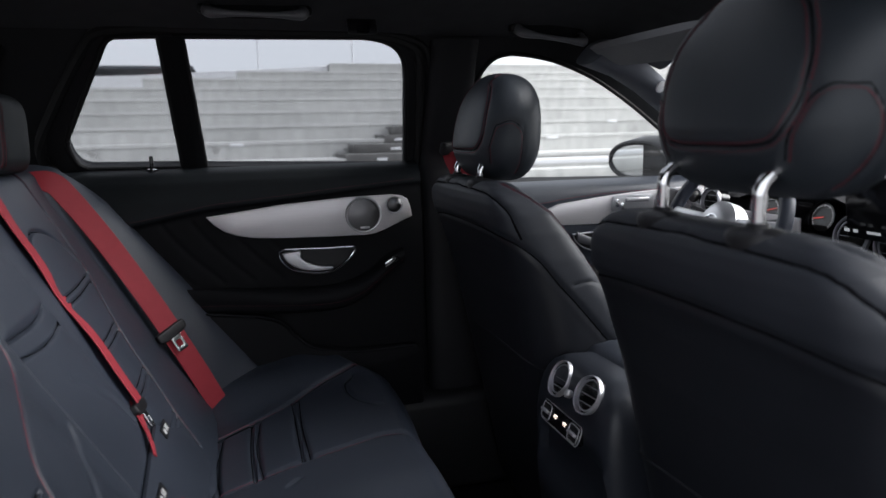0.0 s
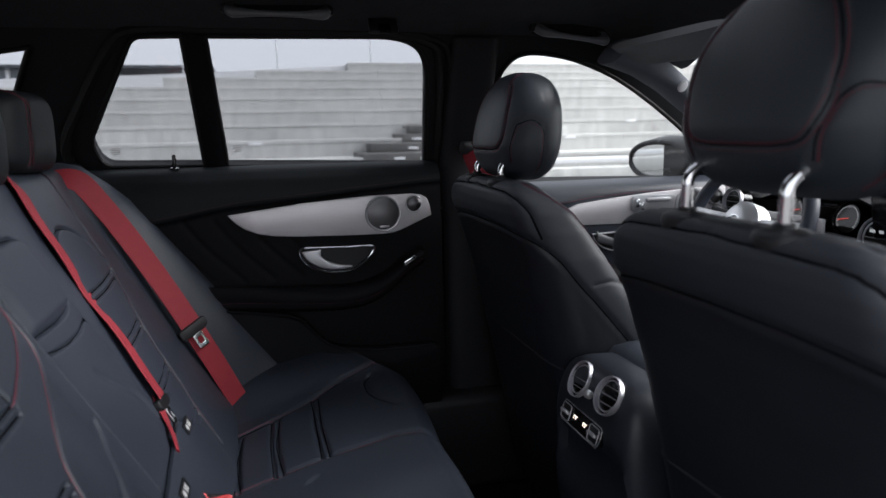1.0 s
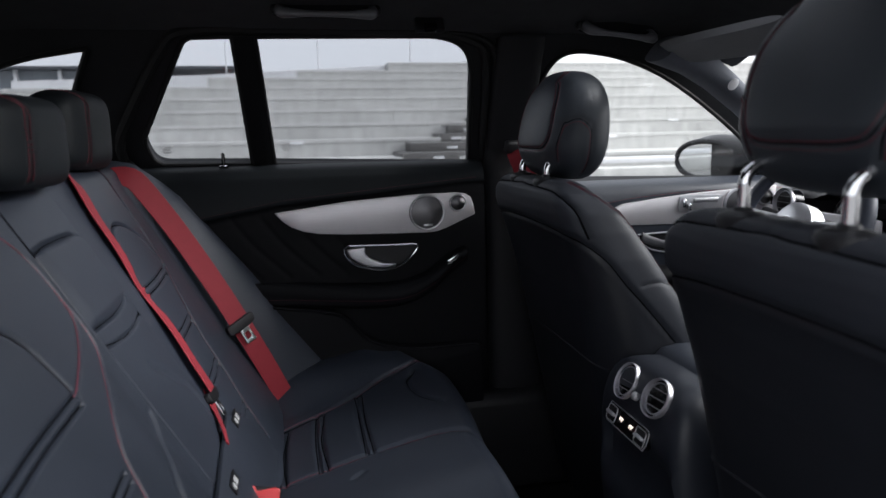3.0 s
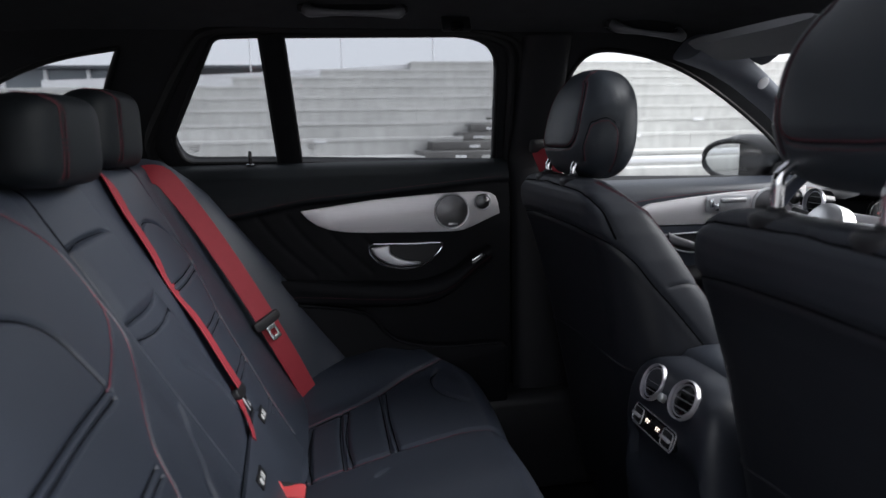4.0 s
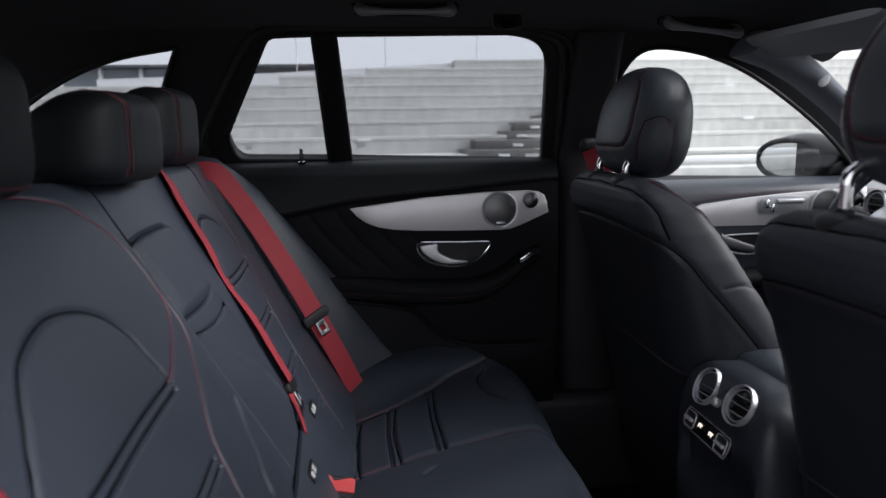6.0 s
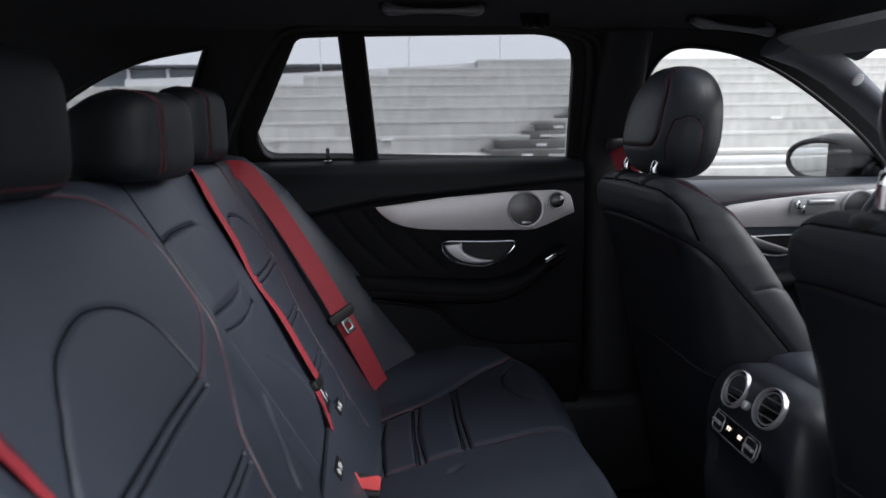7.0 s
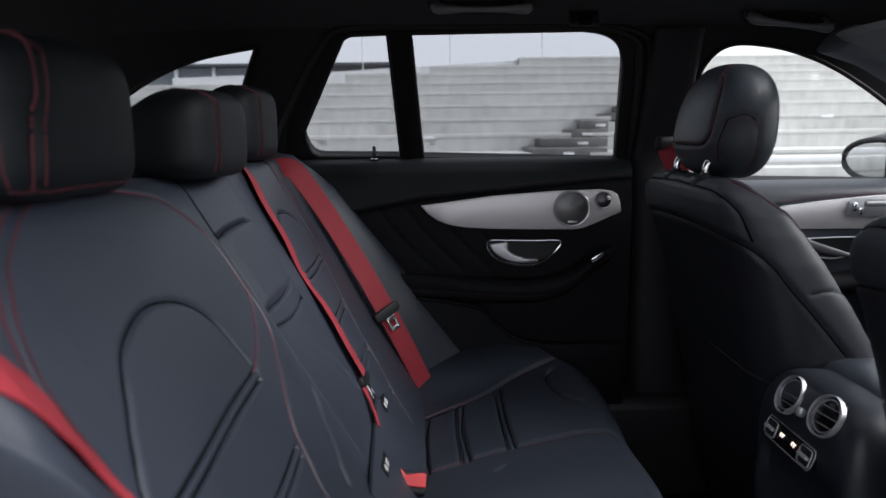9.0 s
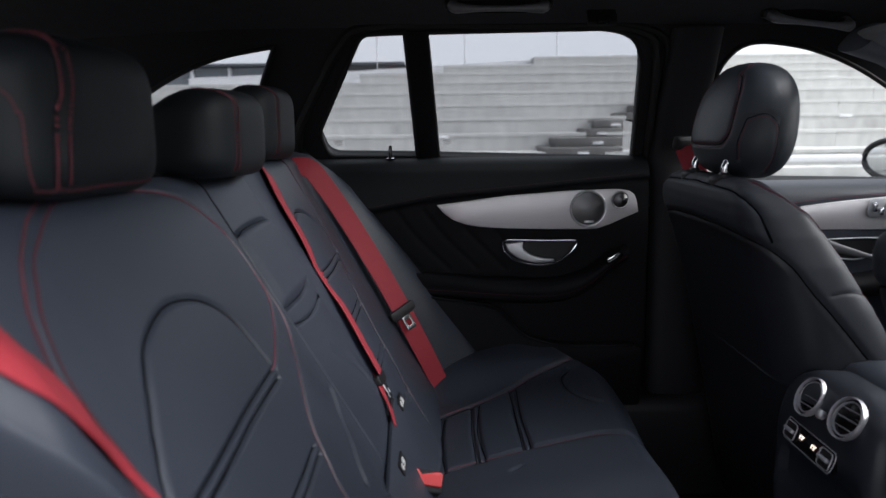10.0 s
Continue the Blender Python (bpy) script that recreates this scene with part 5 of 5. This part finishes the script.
part("gap_panel", plate_bm([(1.30, 0.02), (1.30, 0.10), (1.205, 0.156), (1.10, 0.148), (1.00, 0.140), (0.94, 0.135), (0.94, 0.02)], 0.006, GAP, 0.002), LEATHER, rear_seat, "dark strip in the gap behind the cushion")
for y, s in ((1.222, 0.138), (1.045, 0.116)):
    m = GAP @ Matrix.Translation((y, s, 0.0075))
    mk = thing("anchor_cover", "black flap over a child seat anchor with white print", "anchor cover", tuple(m.translation), group="anchor covers")
    part("flap", box_bm((0.046, 0.018, 0.0025), m, 0.001), PLASTIC, mk)
    part("print", disc_bm([(0.0030, 0.0), (0.0050, 0.0), (0.0050, 0.0008), (0.0030, 0.0008)], m @ Matrix.Translation((-0.012, 0, 0.0010)), 20), WHITE_PRINT, mk, "white round mark")
    for dx in (0.000, 0.005, 0.010):
        part("print_bar", box_bm((0.003, 0.010, 0.0006), m @ Matrix.Translation((dx, 0, 0.0014)), 0), WHITE_PRINT, mk, "white printed bar")

# ---- rear end of the centre console ----
console = thing("centre_console", "black centre console with round rear air vents", "console", (0.95, YC, 0.28))
rows = []
for x, z0, z1, w in ((0.715, 0.60, 0.66, 0.095), (0.700, 0.56, 0.70, 0.108), (0.706, 0.50, 0.755, 0.118), (0.722, 0.42, 0.784, 0.123), (0.748, 0.32, 0.792, 0.125), (0.80, 0.27, 0.790, 0.126), (0.90, 0.27, 0.786, 0.125), (1.15, 0.27, 0.786, 0.122), (1.35, 0.27, 0.78, 0.13)):
    a = np.linspace(0, 2 * math.pi, 48, endpoint=False)
    cz, hz = (z0 + z1) / 2, (z1 - z0) / 2
    rows.append([(x, YC - 0.003 + (w + 0.008) * np.sign(math.cos(t)) * abs(math.cos(t)) ** 0.36, cz + hz * np.sign(math.sin(t)) * abs(math.sin(t)) ** 0.38) for t in a])
rows = np.array(rows)
part("body", grid_bm(np.stack([smooth_line(rows[:, j], 46) for j in range(48)], 1), wrap_v=True, cap_u=True), CONSOLE, console)
rows = []
for x, z, w in ((0.782, 0.784, 0.104), (0.795, 0.796, 0.112), (0.83, 0.801, 0.114), (1.0, 0.801, 0.112), (1.08, 0.797, 0.108), (1.09, 0.785, 0.10)):
    a = np.linspace(0, 2 * math.pi, 36, endpoint=False)
    rows.append([(x, YC + w * np.sign(math.cos(t)) * abs(math.cos(t)) ** 0.4, z - 0.018 + 0.020 * np.sign(math.sin(t)) * abs(math.sin(t)) ** 0.5) for t in a])
part("armrest_lid", grid_bm(rows, wrap_v=True, cap_u=True), LID, console, "black leather armrest lid")


def vent(parent, m, r, blades=3):
    v = part("air_vent", disc_bm([(r * 0.925, -0.003), (r * 0.93, 0.0004), (r * 0.945, 0.0022), (r * 0.97, 0.0026), (r * 0.992, 0.001), (r * 1.0, -0.003), (r * 0.985, -0.006), (r * 0.94, -0.007)], m, 56, True), RING_METAL, parent, "round vent with bright silver ring")
    part("inner_ring", disc_bm([(r * 0.75, -0.007), (r * 0.75, -0.002), (r * 0.765, -0.0006), (r * 0.795, -0.0006), (r * 0.81, -0.002), (r * 0.81, -0.007)], m, 56, True), RING_METAL, v, "thin silver inner ring")
    part("vent_cup", disc_bm([(r * 0.88, -0.004), (r * 0.86, -0.030), (0.002, -0.032), (0.002, -0.034), (r * 0.95, -0.034), (r * 0.97, -0.0055), (r * 0.90, -0.004)], m, 40), GLOSS, v, "dark vent cup")
    for k in range(blades):
        dz = (k - (blades - 1) / 2) * r * 0.42
        w = 2 * math.sqrt(max(0.0, (r * 0.735) ** 2 - dz * dz)) * 0.97
        part("blade", box_bm((w, 0.0011, 0.007), m @ Matrix.Translation((0, dz, -0.0055)) @ pose(0, 0, 0, 8, 0, 0), 0.0004), BLADE, v, "dark grey vent blade")
    return v


VF = plane_frame((0.709, YC, 0.764), (0, -1, 0.07), (0.46, 0, 0.888))
for y, turn in ((1.130, 0), (1.034, 5)):
    vent(console, VF @ Matrix.Translation((YC - y, 0, 0.003)) @ pose(0, 0, 0, 0, turn, 0), 0.0312)
kn = part("vent_knob", disc_bm([(0.001, 0.0), (0.0066, 0.0), (0.0070, 0.006), (0.0064, 0.0085), (0.0045, 0.0100), (0.001, 0.0104)], VF @ Matrix.Translation((YC - 1.083, -0.014, 0.0)), 24), SATIN, console, "silver vent thumb knob")
CF = plane_frame((0.701, YC + 0.012, 0.697), (0, -1, 0), (0.30, 0, 0.95))
PANEL = [(-0.066, -0.0165), (0.066, -0.0165), (0.068, 0.0165), (-0.068, 0.0165)]
cp = part("climate_panel", plate_bm(rounded(PANEL, 0.012, 5), 0.010, CF @ Matrix.Translation((0, 0, -0.004)), 0.002), GLOSS, console, "black rear climate panel with silver edge")
part("panel_edge", tube_bm([tuple(CF @ Vector((x, y, 0.006))) for x, y in rounded(PANEL, 0.012, 5)], 0.0008, 120, 8, True), SATIN, cp, "thin silver edge")
for x0 in (-0.018, 0.015):
    for dx, dy, w, h in ((-0.0050, 0.0, 0.0022, 0.0062), (-0.0020, 0.0022, 0.0026, 0.0018), (0.0012, 0.0, 0.0024, 0.0062), (0.0048, 0.0022, 0.0018, 0.0018)):
        part("display_bar", box_bm((w, h, 0.0006), CF @ Matrix.Translation((x0 + dx, 0.001 + dy, 0.0066)), 0), DISPLAY, cp, "lit readout bar")
for s in (-1, 1):
    KEY = rounded([(s * 0.0485 - 0.0150, -0.0130), (s * 0.0485 + 0.0150, -0.0130), (s * 0.0485 + 0.0150, 0.0130), (s * 0.0485 - 0.0150, 0.0130)], 0.006, 4)
    rk = part("rocker", plate_bm(KEY, 0.004, CF @ Matrix.Translation((0, 0, 0.0045)), 0.001), PLASTIC, cp, "black climate rocker with silver bar")
    part("rocker_edge", tube_bm([tuple(CF @ Vector((x, y, 0.0085))) for x, y in KEY], 0.0010, 60, 6, True), SATIN, rk, "thin silver edge")
    part("rocker_bar", box_bm((0.025, 0.0060, 0.007), CF @ Matrix.Translation((s * 0.0485, 0.0, 0.0110)) @ pose(0, 0, 0, -20, 0, 0), 0.0022, 3), RING_METAL, rk, "silver finger bar")

# ---- roof fittings ----
def grab(p0, p1, hang, label):
    g = thing("grab_handle", label, "grab handle", p0, group="roof grab handles")
    p0, p1, hang = np.array(p0, float), np.array(p1, float), np.array(hang, float)
    d = p1 - p0
    pts = [p0 - hang * 0.2, p0 + hang * 0.7 + d * 0.02, p0 + hang + d * 0.14, p0 + hang * 1.05 + d * 0.5, p1 + hang - d * 0.14, p1 + hang * 0.7 - d * 0.02, p1 - hang * 0.2]
    part("bar", tube_bm(pts, [0.012, 0.0105, 0.006, 0.0055, 0.006, 0.0105, 0.012], 50, 12), HANDLE, g)
    mid, run = (p0 + p1) / 2, Vector(d)
    HM = plane_frame(tuple(mid - hang * 0.25), tuple(d), tuple(np.cross(hang, d)))
    part("recess", plate_bm(rounded([(-run.length * 0.58, -0.017), (run.length * 0.58, -0.017), (run.length * 0.58, 0.017), (-run.length * 0.58, 0.017)], 0.016, 6), 0.004, HM, 0.0015), SOFT, g, "dark recessed mount")
    for p in (p0, p1):
        part("foot", box_bm((0.034, 0.022, 0.016), Matrix.Translation(p), 0.005, 3), PLASTIC, g)


grab((0.180, 1.553, 1.406), (0.358, 1.548, 1.404), (0.0, -0.034, -0.012), "black folding grab handle over the rear window")
grab((0.828, 1.610, 1.391), (0.978, 1.598, 1.371), (0.0, -0.030, -0.014), "black folding grab handle over the front window")
hook = thing("coat_hook", "small black folding coat hook", "coat hook", (0.478, 1.56, 1.385))
part("plate", box_bm((0.060, 0.012, 0.034), pose(0.476, 1.570, 1.382, -35, 0, 0), 0.004), PLASTIC, hook)
part("hook", box_bm((0.026, 0.012, 0.018), pose(0.476, 1.558, 1.376, -35, 0, 0), 0.004), GLOSS, hook)

visor = thing("sun_visor", "grey cloth sun visor folded up", "sun visor", (1.10, 1.42, 1.34))
rows = []
for t in np.linspace(0, 1, 16):
    th = 0.010 * (0.3 + math.sin(math.pi * min(1, t * 0.9 + 0.06)) ** 0.5)
    zc = 1.347 - 0.034 * t
    a = np.linspace(0, 2 * math.pi, 28, endpoint=False)
    ys = [1.385 + 0.19 * np.sign(math.cos(k)) * abs(math.cos(k)) ** 0.4 for k in a]
    rows.append([(0.99 + 0.06 * t + (1.575 - y) * (0.03 + 0.30 * t), y, zc + th * np.sign(math.sin(k)) * abs(math.sin(k)) ** 0.8) for y, k in zip(ys, a)])
part("flap", grid_bm(rows, wrap_v=True, cap_u=True), BEIGE, visor)
part("hinge_arm", tube_bm([(1.185, 1.55, 1.36), (1.17, 1.53, 1.352), (1.16, 1.45, 1.350)], 0.006, 16, 8), PLASTIC, visor)

# ---- dashboard ----
dash = thing("dashboard", "black dashboard with silver air vents", "dashboard", (1.5, YC, 0.6))
rows = []
for y in np.linspace(0.42, 1.78, 30):
    hood = 0.045 * math.exp(-((y - 1.40) / 0.14) ** 4)
    well = 0.075 * math.exp(-((y - 1.43) / 0.165) ** 8)
    rows.append([(1.42, y, 0.55), (1.40, y, 0.80), (1.385, y, 0.88), (1.40 + well, y, 0.925), (1.40 + well, y, 0.985 + 0.6 * hood), (1.42 - hood * 0.6, y, 0.990 + hood), (1.50, y, 1.005 + hood), (1.70, y, 1.0), (1.95, y, 0.97)])
part("top_pad", grid_bm(rows), SOFT, dash)


def dash_vent(y, z, r, x=1.372):
    vent(dash, plane_frame((x, y, z), (0, -1, 0), (0.15, 0, 0.98)), r)


dash_vent(1.640, 0.980, 0.036)
dash_vent(1.205, 0.948, 0.043)
dash_vent(1.110, 0.946, 0.043)
dash_vent(1.015, 0.946, 0.043)
part("silver_band", box_bm((0.010, 0.50, 0.055), pose(1.385, 1.60, 0.940), 0.004), ALU, dash, "aluminium dashboard band")
for y, nr in ((1.350, 0), (1.512, 1)):
    m = plane_frame((1.445, y, 0.966), (0, -1, 0), (0.25, 0, 0.97)) @ Matrix.Scale(0.82, 4)
    g = part("gauge", disc_bm([(0.038, -0.03), (0.040, 0.004), (0.043, 0.006), (0.046, 0.002), (0.047, -0.03)], m, 48), GLOSS, dash, "round instrument dial")
    part("dial_face", disc_bm([(0.002, 0.0), (0.038, 0.0), (0.038, -0.004), (0.002, -0.004)], m, 40), GLOSS, g)
    ticks = bmesh.new()
    for k in range(24):
        a = radians(-40 + k * 260 / 23)
        box_bm((0.0055 if k % 3 == 0 else 0.003, 0.0011, 0.0005), m @ Matrix.Rotation(a, 4, 'Z') @ Matrix.Translation((0.033, 0, 0.001)), 0, bm=ticks)
    part("dial_ticks", ticks, DIAL_PRINT, g, "pale dial marks")
    part("needle", box_bm((0.034, 0.0018, 0.0012), m @ Matrix.Rotation(radians(195 if nr else 12), 4, 'Z') @ Matrix.Translation((-0.012, 0, 0.003)), 0), NEEDLE, g, "red needle")
part("cluster_screen", box_bm((0.004, 0.10, 0.06), pose(1.455, 1.431, 0.965, 0, -12, 0), 0.002), GLOSS, dash)
scr = thing("centre_screen", "black tablet screen above the centre vents", "screen", (1.36, 1.06, 0.99))
part("frame", box_bm((0.014, 0.235, 0.125), pose(1.36, 1.090, 1.010, 0, -10, 0), 0.005, 3), GLOSS, scr)
for y, z, w, hh in ((1.19, 0.966, 0.012, 0.006), (1.17, 0.966, 0.010, 0.006), (1.175, 1.018, 0.020, 0.014), (1.13, 0.966, 0.03, 0.005)):
    part("screen_bar", box_bm((0.001, w, hh), pose(1.3525 + (z - 1.01) * 0.17, y, z, 0, -10, 0), 0), SCREEN_PRINT, scr, "pale readout bar")

# ---- steering wheel ----
wheel = thing("steering_wheel", "black steering wheel with silver spokes", "steering wheel", (1.25, 1.425, 0.94))
WM = plane_frame((1.235, 1.425, 0.945), (0, -1, 0), (0.40, 0, 0.92))
a = np.linspace(0, 2 * math.pi, 64, endpoint=False)
part("rim", tube_bm([tuple(WM @ Vector((0.182 * math.cos(t), 0.178 * math.sin(t), 0))) for t in a], 0.0155, 96, 12, True), LEATHER_FINE, wheel)
hub = part("hub", disc_bm([(0.002, -0.02), (0.062, -0.02), (0.060, 0.012), (0.045, 0.024), (0.002, 0.028)], WM, 40), SATIN, wheel, "silver airbag hub")
part("emblem", disc_bm([(0.020, 0.026), (0.022, 0.030), (0.024, 0.030), (0.025, 0.024)], WM, 32), CHROME, hub, "plain chrome emblem ring")
for k, (sx, sy, w) in enumerate(((-1, 0.05, 0.05), (1, 0.05, 0.05), (0, -1, 0.035))):
    d = Vector((sx, sy, 0)).normalized()
    m = WM @ Matrix.Translation(d * 0.115 + Vector((0, 0, 0.002))) @ Matrix.Rotation(math.atan2(d.y, d.x), 4, 'Z')
    sp = part("spoke", box_bm((0.125, w, 0.016), m, 0.006, 3), SATIN, wheel, "silver spoke")
    if sx:
        for j in (-1, 1):
            part("spoke_button", box_bm((0.020, 0.012, 0.006), m @ Matrix.Translation((0.005 + 0.014 * j, 0.008, 0.010)), 0.002), GLOSS, sp, "black spoke button")
part("column", tube_bm([(1.25, 1.425, 0.935), (1.45, 1.425, 0.88)], 0.045, 8, 16), PLASTIC, wheel)
for s in (-1, 1):
    part("stalk", tube_bm([(1.28, 1.425 + s * 0.04, 0.95), (1.275, 1.425 + s * 0.10, 0.965), (1.27, 1.425 + s * 0.145, 0.972)], [0.006, 0.007, 0.009], 16, 10), PLASTIC, wheel, "black control stalk")

# ---- outside: ground, terraces, stairs, building ----
bm = bmesh.new()
bmesh.ops.create_grid(bm, x_segments=8, y_segments=8, size=900)
tagged(part("ground", bm, ASPHALT, smooth=False), "grey asphalt yard", "ground", kind="structure")

terrace = thing("terrace", "broad pale concrete seating steps, weathered", "terrace", (2, 16, 0))
D0, RUN = 14.0, 1.45
TOPS = (0.655, 1.02, 1.387, 1.747, 2.131, 2.499, 2.855, 3.205, 3.60)
STARTS = (-26.0, -25.5, -25.2, -25.8, -25.3, -25.6, -2.35, 0.33, 3.54)
H = 0.42
rnd = random.Random(4)
LEVELS = len(TOPS)


def stair_span(i):
    """Where the i-th step of the stairway begins and ends."""
    d = (D0 + RUN * i / 2) / D0
    left = 2.26 + 0.78 * (i // 2) + 0.16 * (i % 2)
    return 0.15 + (left - 0.15) * d, 0.15 + (3.77 + 0.72 * max(0, i // 2 - 1) - 0.15) * d


block_mesh = {}
for k in range(LEVELS):
    y0 = D0 + RUN * k
    ztop = TOPS[k]
    x = STARTS[k]
    row_end = 46
    while x < row_end:
        w = rnd.choice((3.5, 4.0, 4.5, 5.0))
        # leave the stairway free
        near, far = stair_span(2 * k)
        if k < 4 and x < far - 0.4 and x + w > near:
            if x < near - 0.3:
                w = near - x
            else:
                x = far - 0.35
                continue
        key = (round(w, 2),)
        if key not in block_mesh:
            b = box_bm((w - 0.004, RUN + 0.20, H + 0.02), Matrix.Translation((w / 2, (RUN + 0.2) / 2, -(H + 0.02) / 2)), 0.004, 1)
            me = bpy.data.meshes.new("concrete_block")
            bmesh.ops.recalc_face_normals(b, faces=b.faces)
            b.to_mesh(me)
            b.free()
            finish(me, CONCRETE, False)
            block_mesh[key] = me
        ob = attach(new("concrete_block", block_mesh[key]), terrace)
        lift = rnd.uniform(-0.006, 0.006)
        ob.location = (x, y0, ztop + lift - 0.07)
        if key + (1,) not in block_mesh:
            b = box_bm((w - 0.004, RUN + 0.26, 0.07), Matrix.Translation((w / 2, (RUN + 0.2) / 2 + 0.012, -0.035)), 0.004, 1)
            me = bpy.data.meshes.new("tread_slab")
            bmesh.ops.recalc_face_normals(b, faces=b.faces)
            b.to_mesh(me)
            b.free()
            finish(me, CONCRETE_EDGE, False)
            block_mesh[key + (1,)] = me
        slab = attach(new("tread_slab", block_mesh[key + (1,)]), terrace)
        slab.location = (x, y0, ztop + lift)
        x += w
bm = bmesh.new()
box_bm((74, 10, 2.0), Matrix.Translation((10, 21.5, 0.25)), 0, bm=bm)
part("core", bm, CONCRETE, terrace, "concrete core under the seating steps")
part("kerb", box_bm((72, 0.5, 0.36), Matrix.Translation((10, D0 - 0.6, 0.18)), 0.02), CONCRETE, terrace, "pale concrete kerb")
part("kerb_top", box_bm((72, 0.25, 0.10), Matrix.Translation((10, D0 - 2.4, 0.595)), 0.01), FACADE_WHITE, terrace, "pale concrete ledge")
# small recessed lamps in the risers
for k, xs_ in ((0, (0.94, -2.6, 5.9)), (1, (0.2, -4.3, 7.4)), (2, (-6.0, 9.8))):
    for x in xs_:
        lamp = part("step_lamp", box_bm((0.28, 0.03, 0.06), Matrix.Translation((x, D0 + RUN * k - 0.012, TOPS[k] - 0.06)), 0.005), FACADE_WHITE, terrace, "pale step lamp cover")

stairs = thing("stairway", "dark stone steps between pale concrete terraces", "stairs", (4, 15, 0))
for i in range(8):
    y0 = D0 + RUN * i / 2
    z = 0.735 + 0.183 * i
    near, far = stair_span(i)
    st = part("step", box_bm((far - near, RUN * 0.5 + 0.9, 0.178), Matrix.Translation(((near + far) / 2, y0 + 0.80, z - 0.089)), 0.01), CONCRETE_DARK, stairs, "dark stone step")
    part("step_lamp", box_bm((0.22, 0.02, 0.055), Matrix.Translation((near * 0.45 + far * 0.55 + (0.12 if i % 2 else -0.1), y0 - 0.020, z - 0.105)), 0.004), FACADE_WHITE, st, "pale step lamp cover")

# pale ramp wall rising behind the upper steps
ramp = plate_bm([(-9.0, 0.0), (7.0, 0.0), (7.0, 3.72), (3.6, 3.56), (-2.8, 3.24), (-9.0, 3.05)], 0.3, plane_frame((0, 26.6, 0), (1, 0, 0), (0, 0, 1)), 0)
part("ramp_wall", ramp, FACADE_WHITE, terrace, "pale sloping ramp wall", smooth=False)
# long building behind the terraces
hall = thing("glass_hall", "low hall with glazed front and dark roof edge", "building", (-24, 31, 0))
part("wall", box_bm((42, 6, 2.9), Matrix.Translation((-25.5, 33.8, 1.45)), 0.02), FACADE_WHITE, hall, "white plinth wall")
part("roof", box_bm((44, 6.5, 0.14), Matrix.Translation((-23.3, 33.8, 3.87)), 0.03), ROOF_DARK, hall, "dark flat roof edge")
part("glazing", box_bm((40, 0.1, 0.92), Matrix.Translation((-26.5, 31.0, 3.35)), 0), FACADE_GLASS, hall, "dark glass front")
post = box_bm((0.12, 0.2, 0.92), Matrix(), 0.01)
me = bpy.data.meshes.new("mullion")
post.to_mesh(me)
post.free()
finish(me, FACADE_WHITE, False)
for i in range(24):
    ob = attach(new("mullion", me), hall, "")
    ob.location = (-44 + 1.6 * i, 30.85, 3.35)

for x, y, hgt in ((-2.4, 30, 9.0), (1.24, 30, 9.5), (5.07, 30, 9.0)):
    pole = thing("street_lamp", "slim grey lamp post behind the terraces", "street lamp", (x, y, 0.0), group="lamp posts")
    part("post", tube_bm([(x, y, 0.0), (x, y, hgt)], [0.028, 0.018], 6, 10), POLE_GREY, pole)
    part("head", box_bm((0.5, 0.18, 0.07), Matrix.Translation((x + 0.2, y, hgt)), 0.02), POLE_GREY, pole)
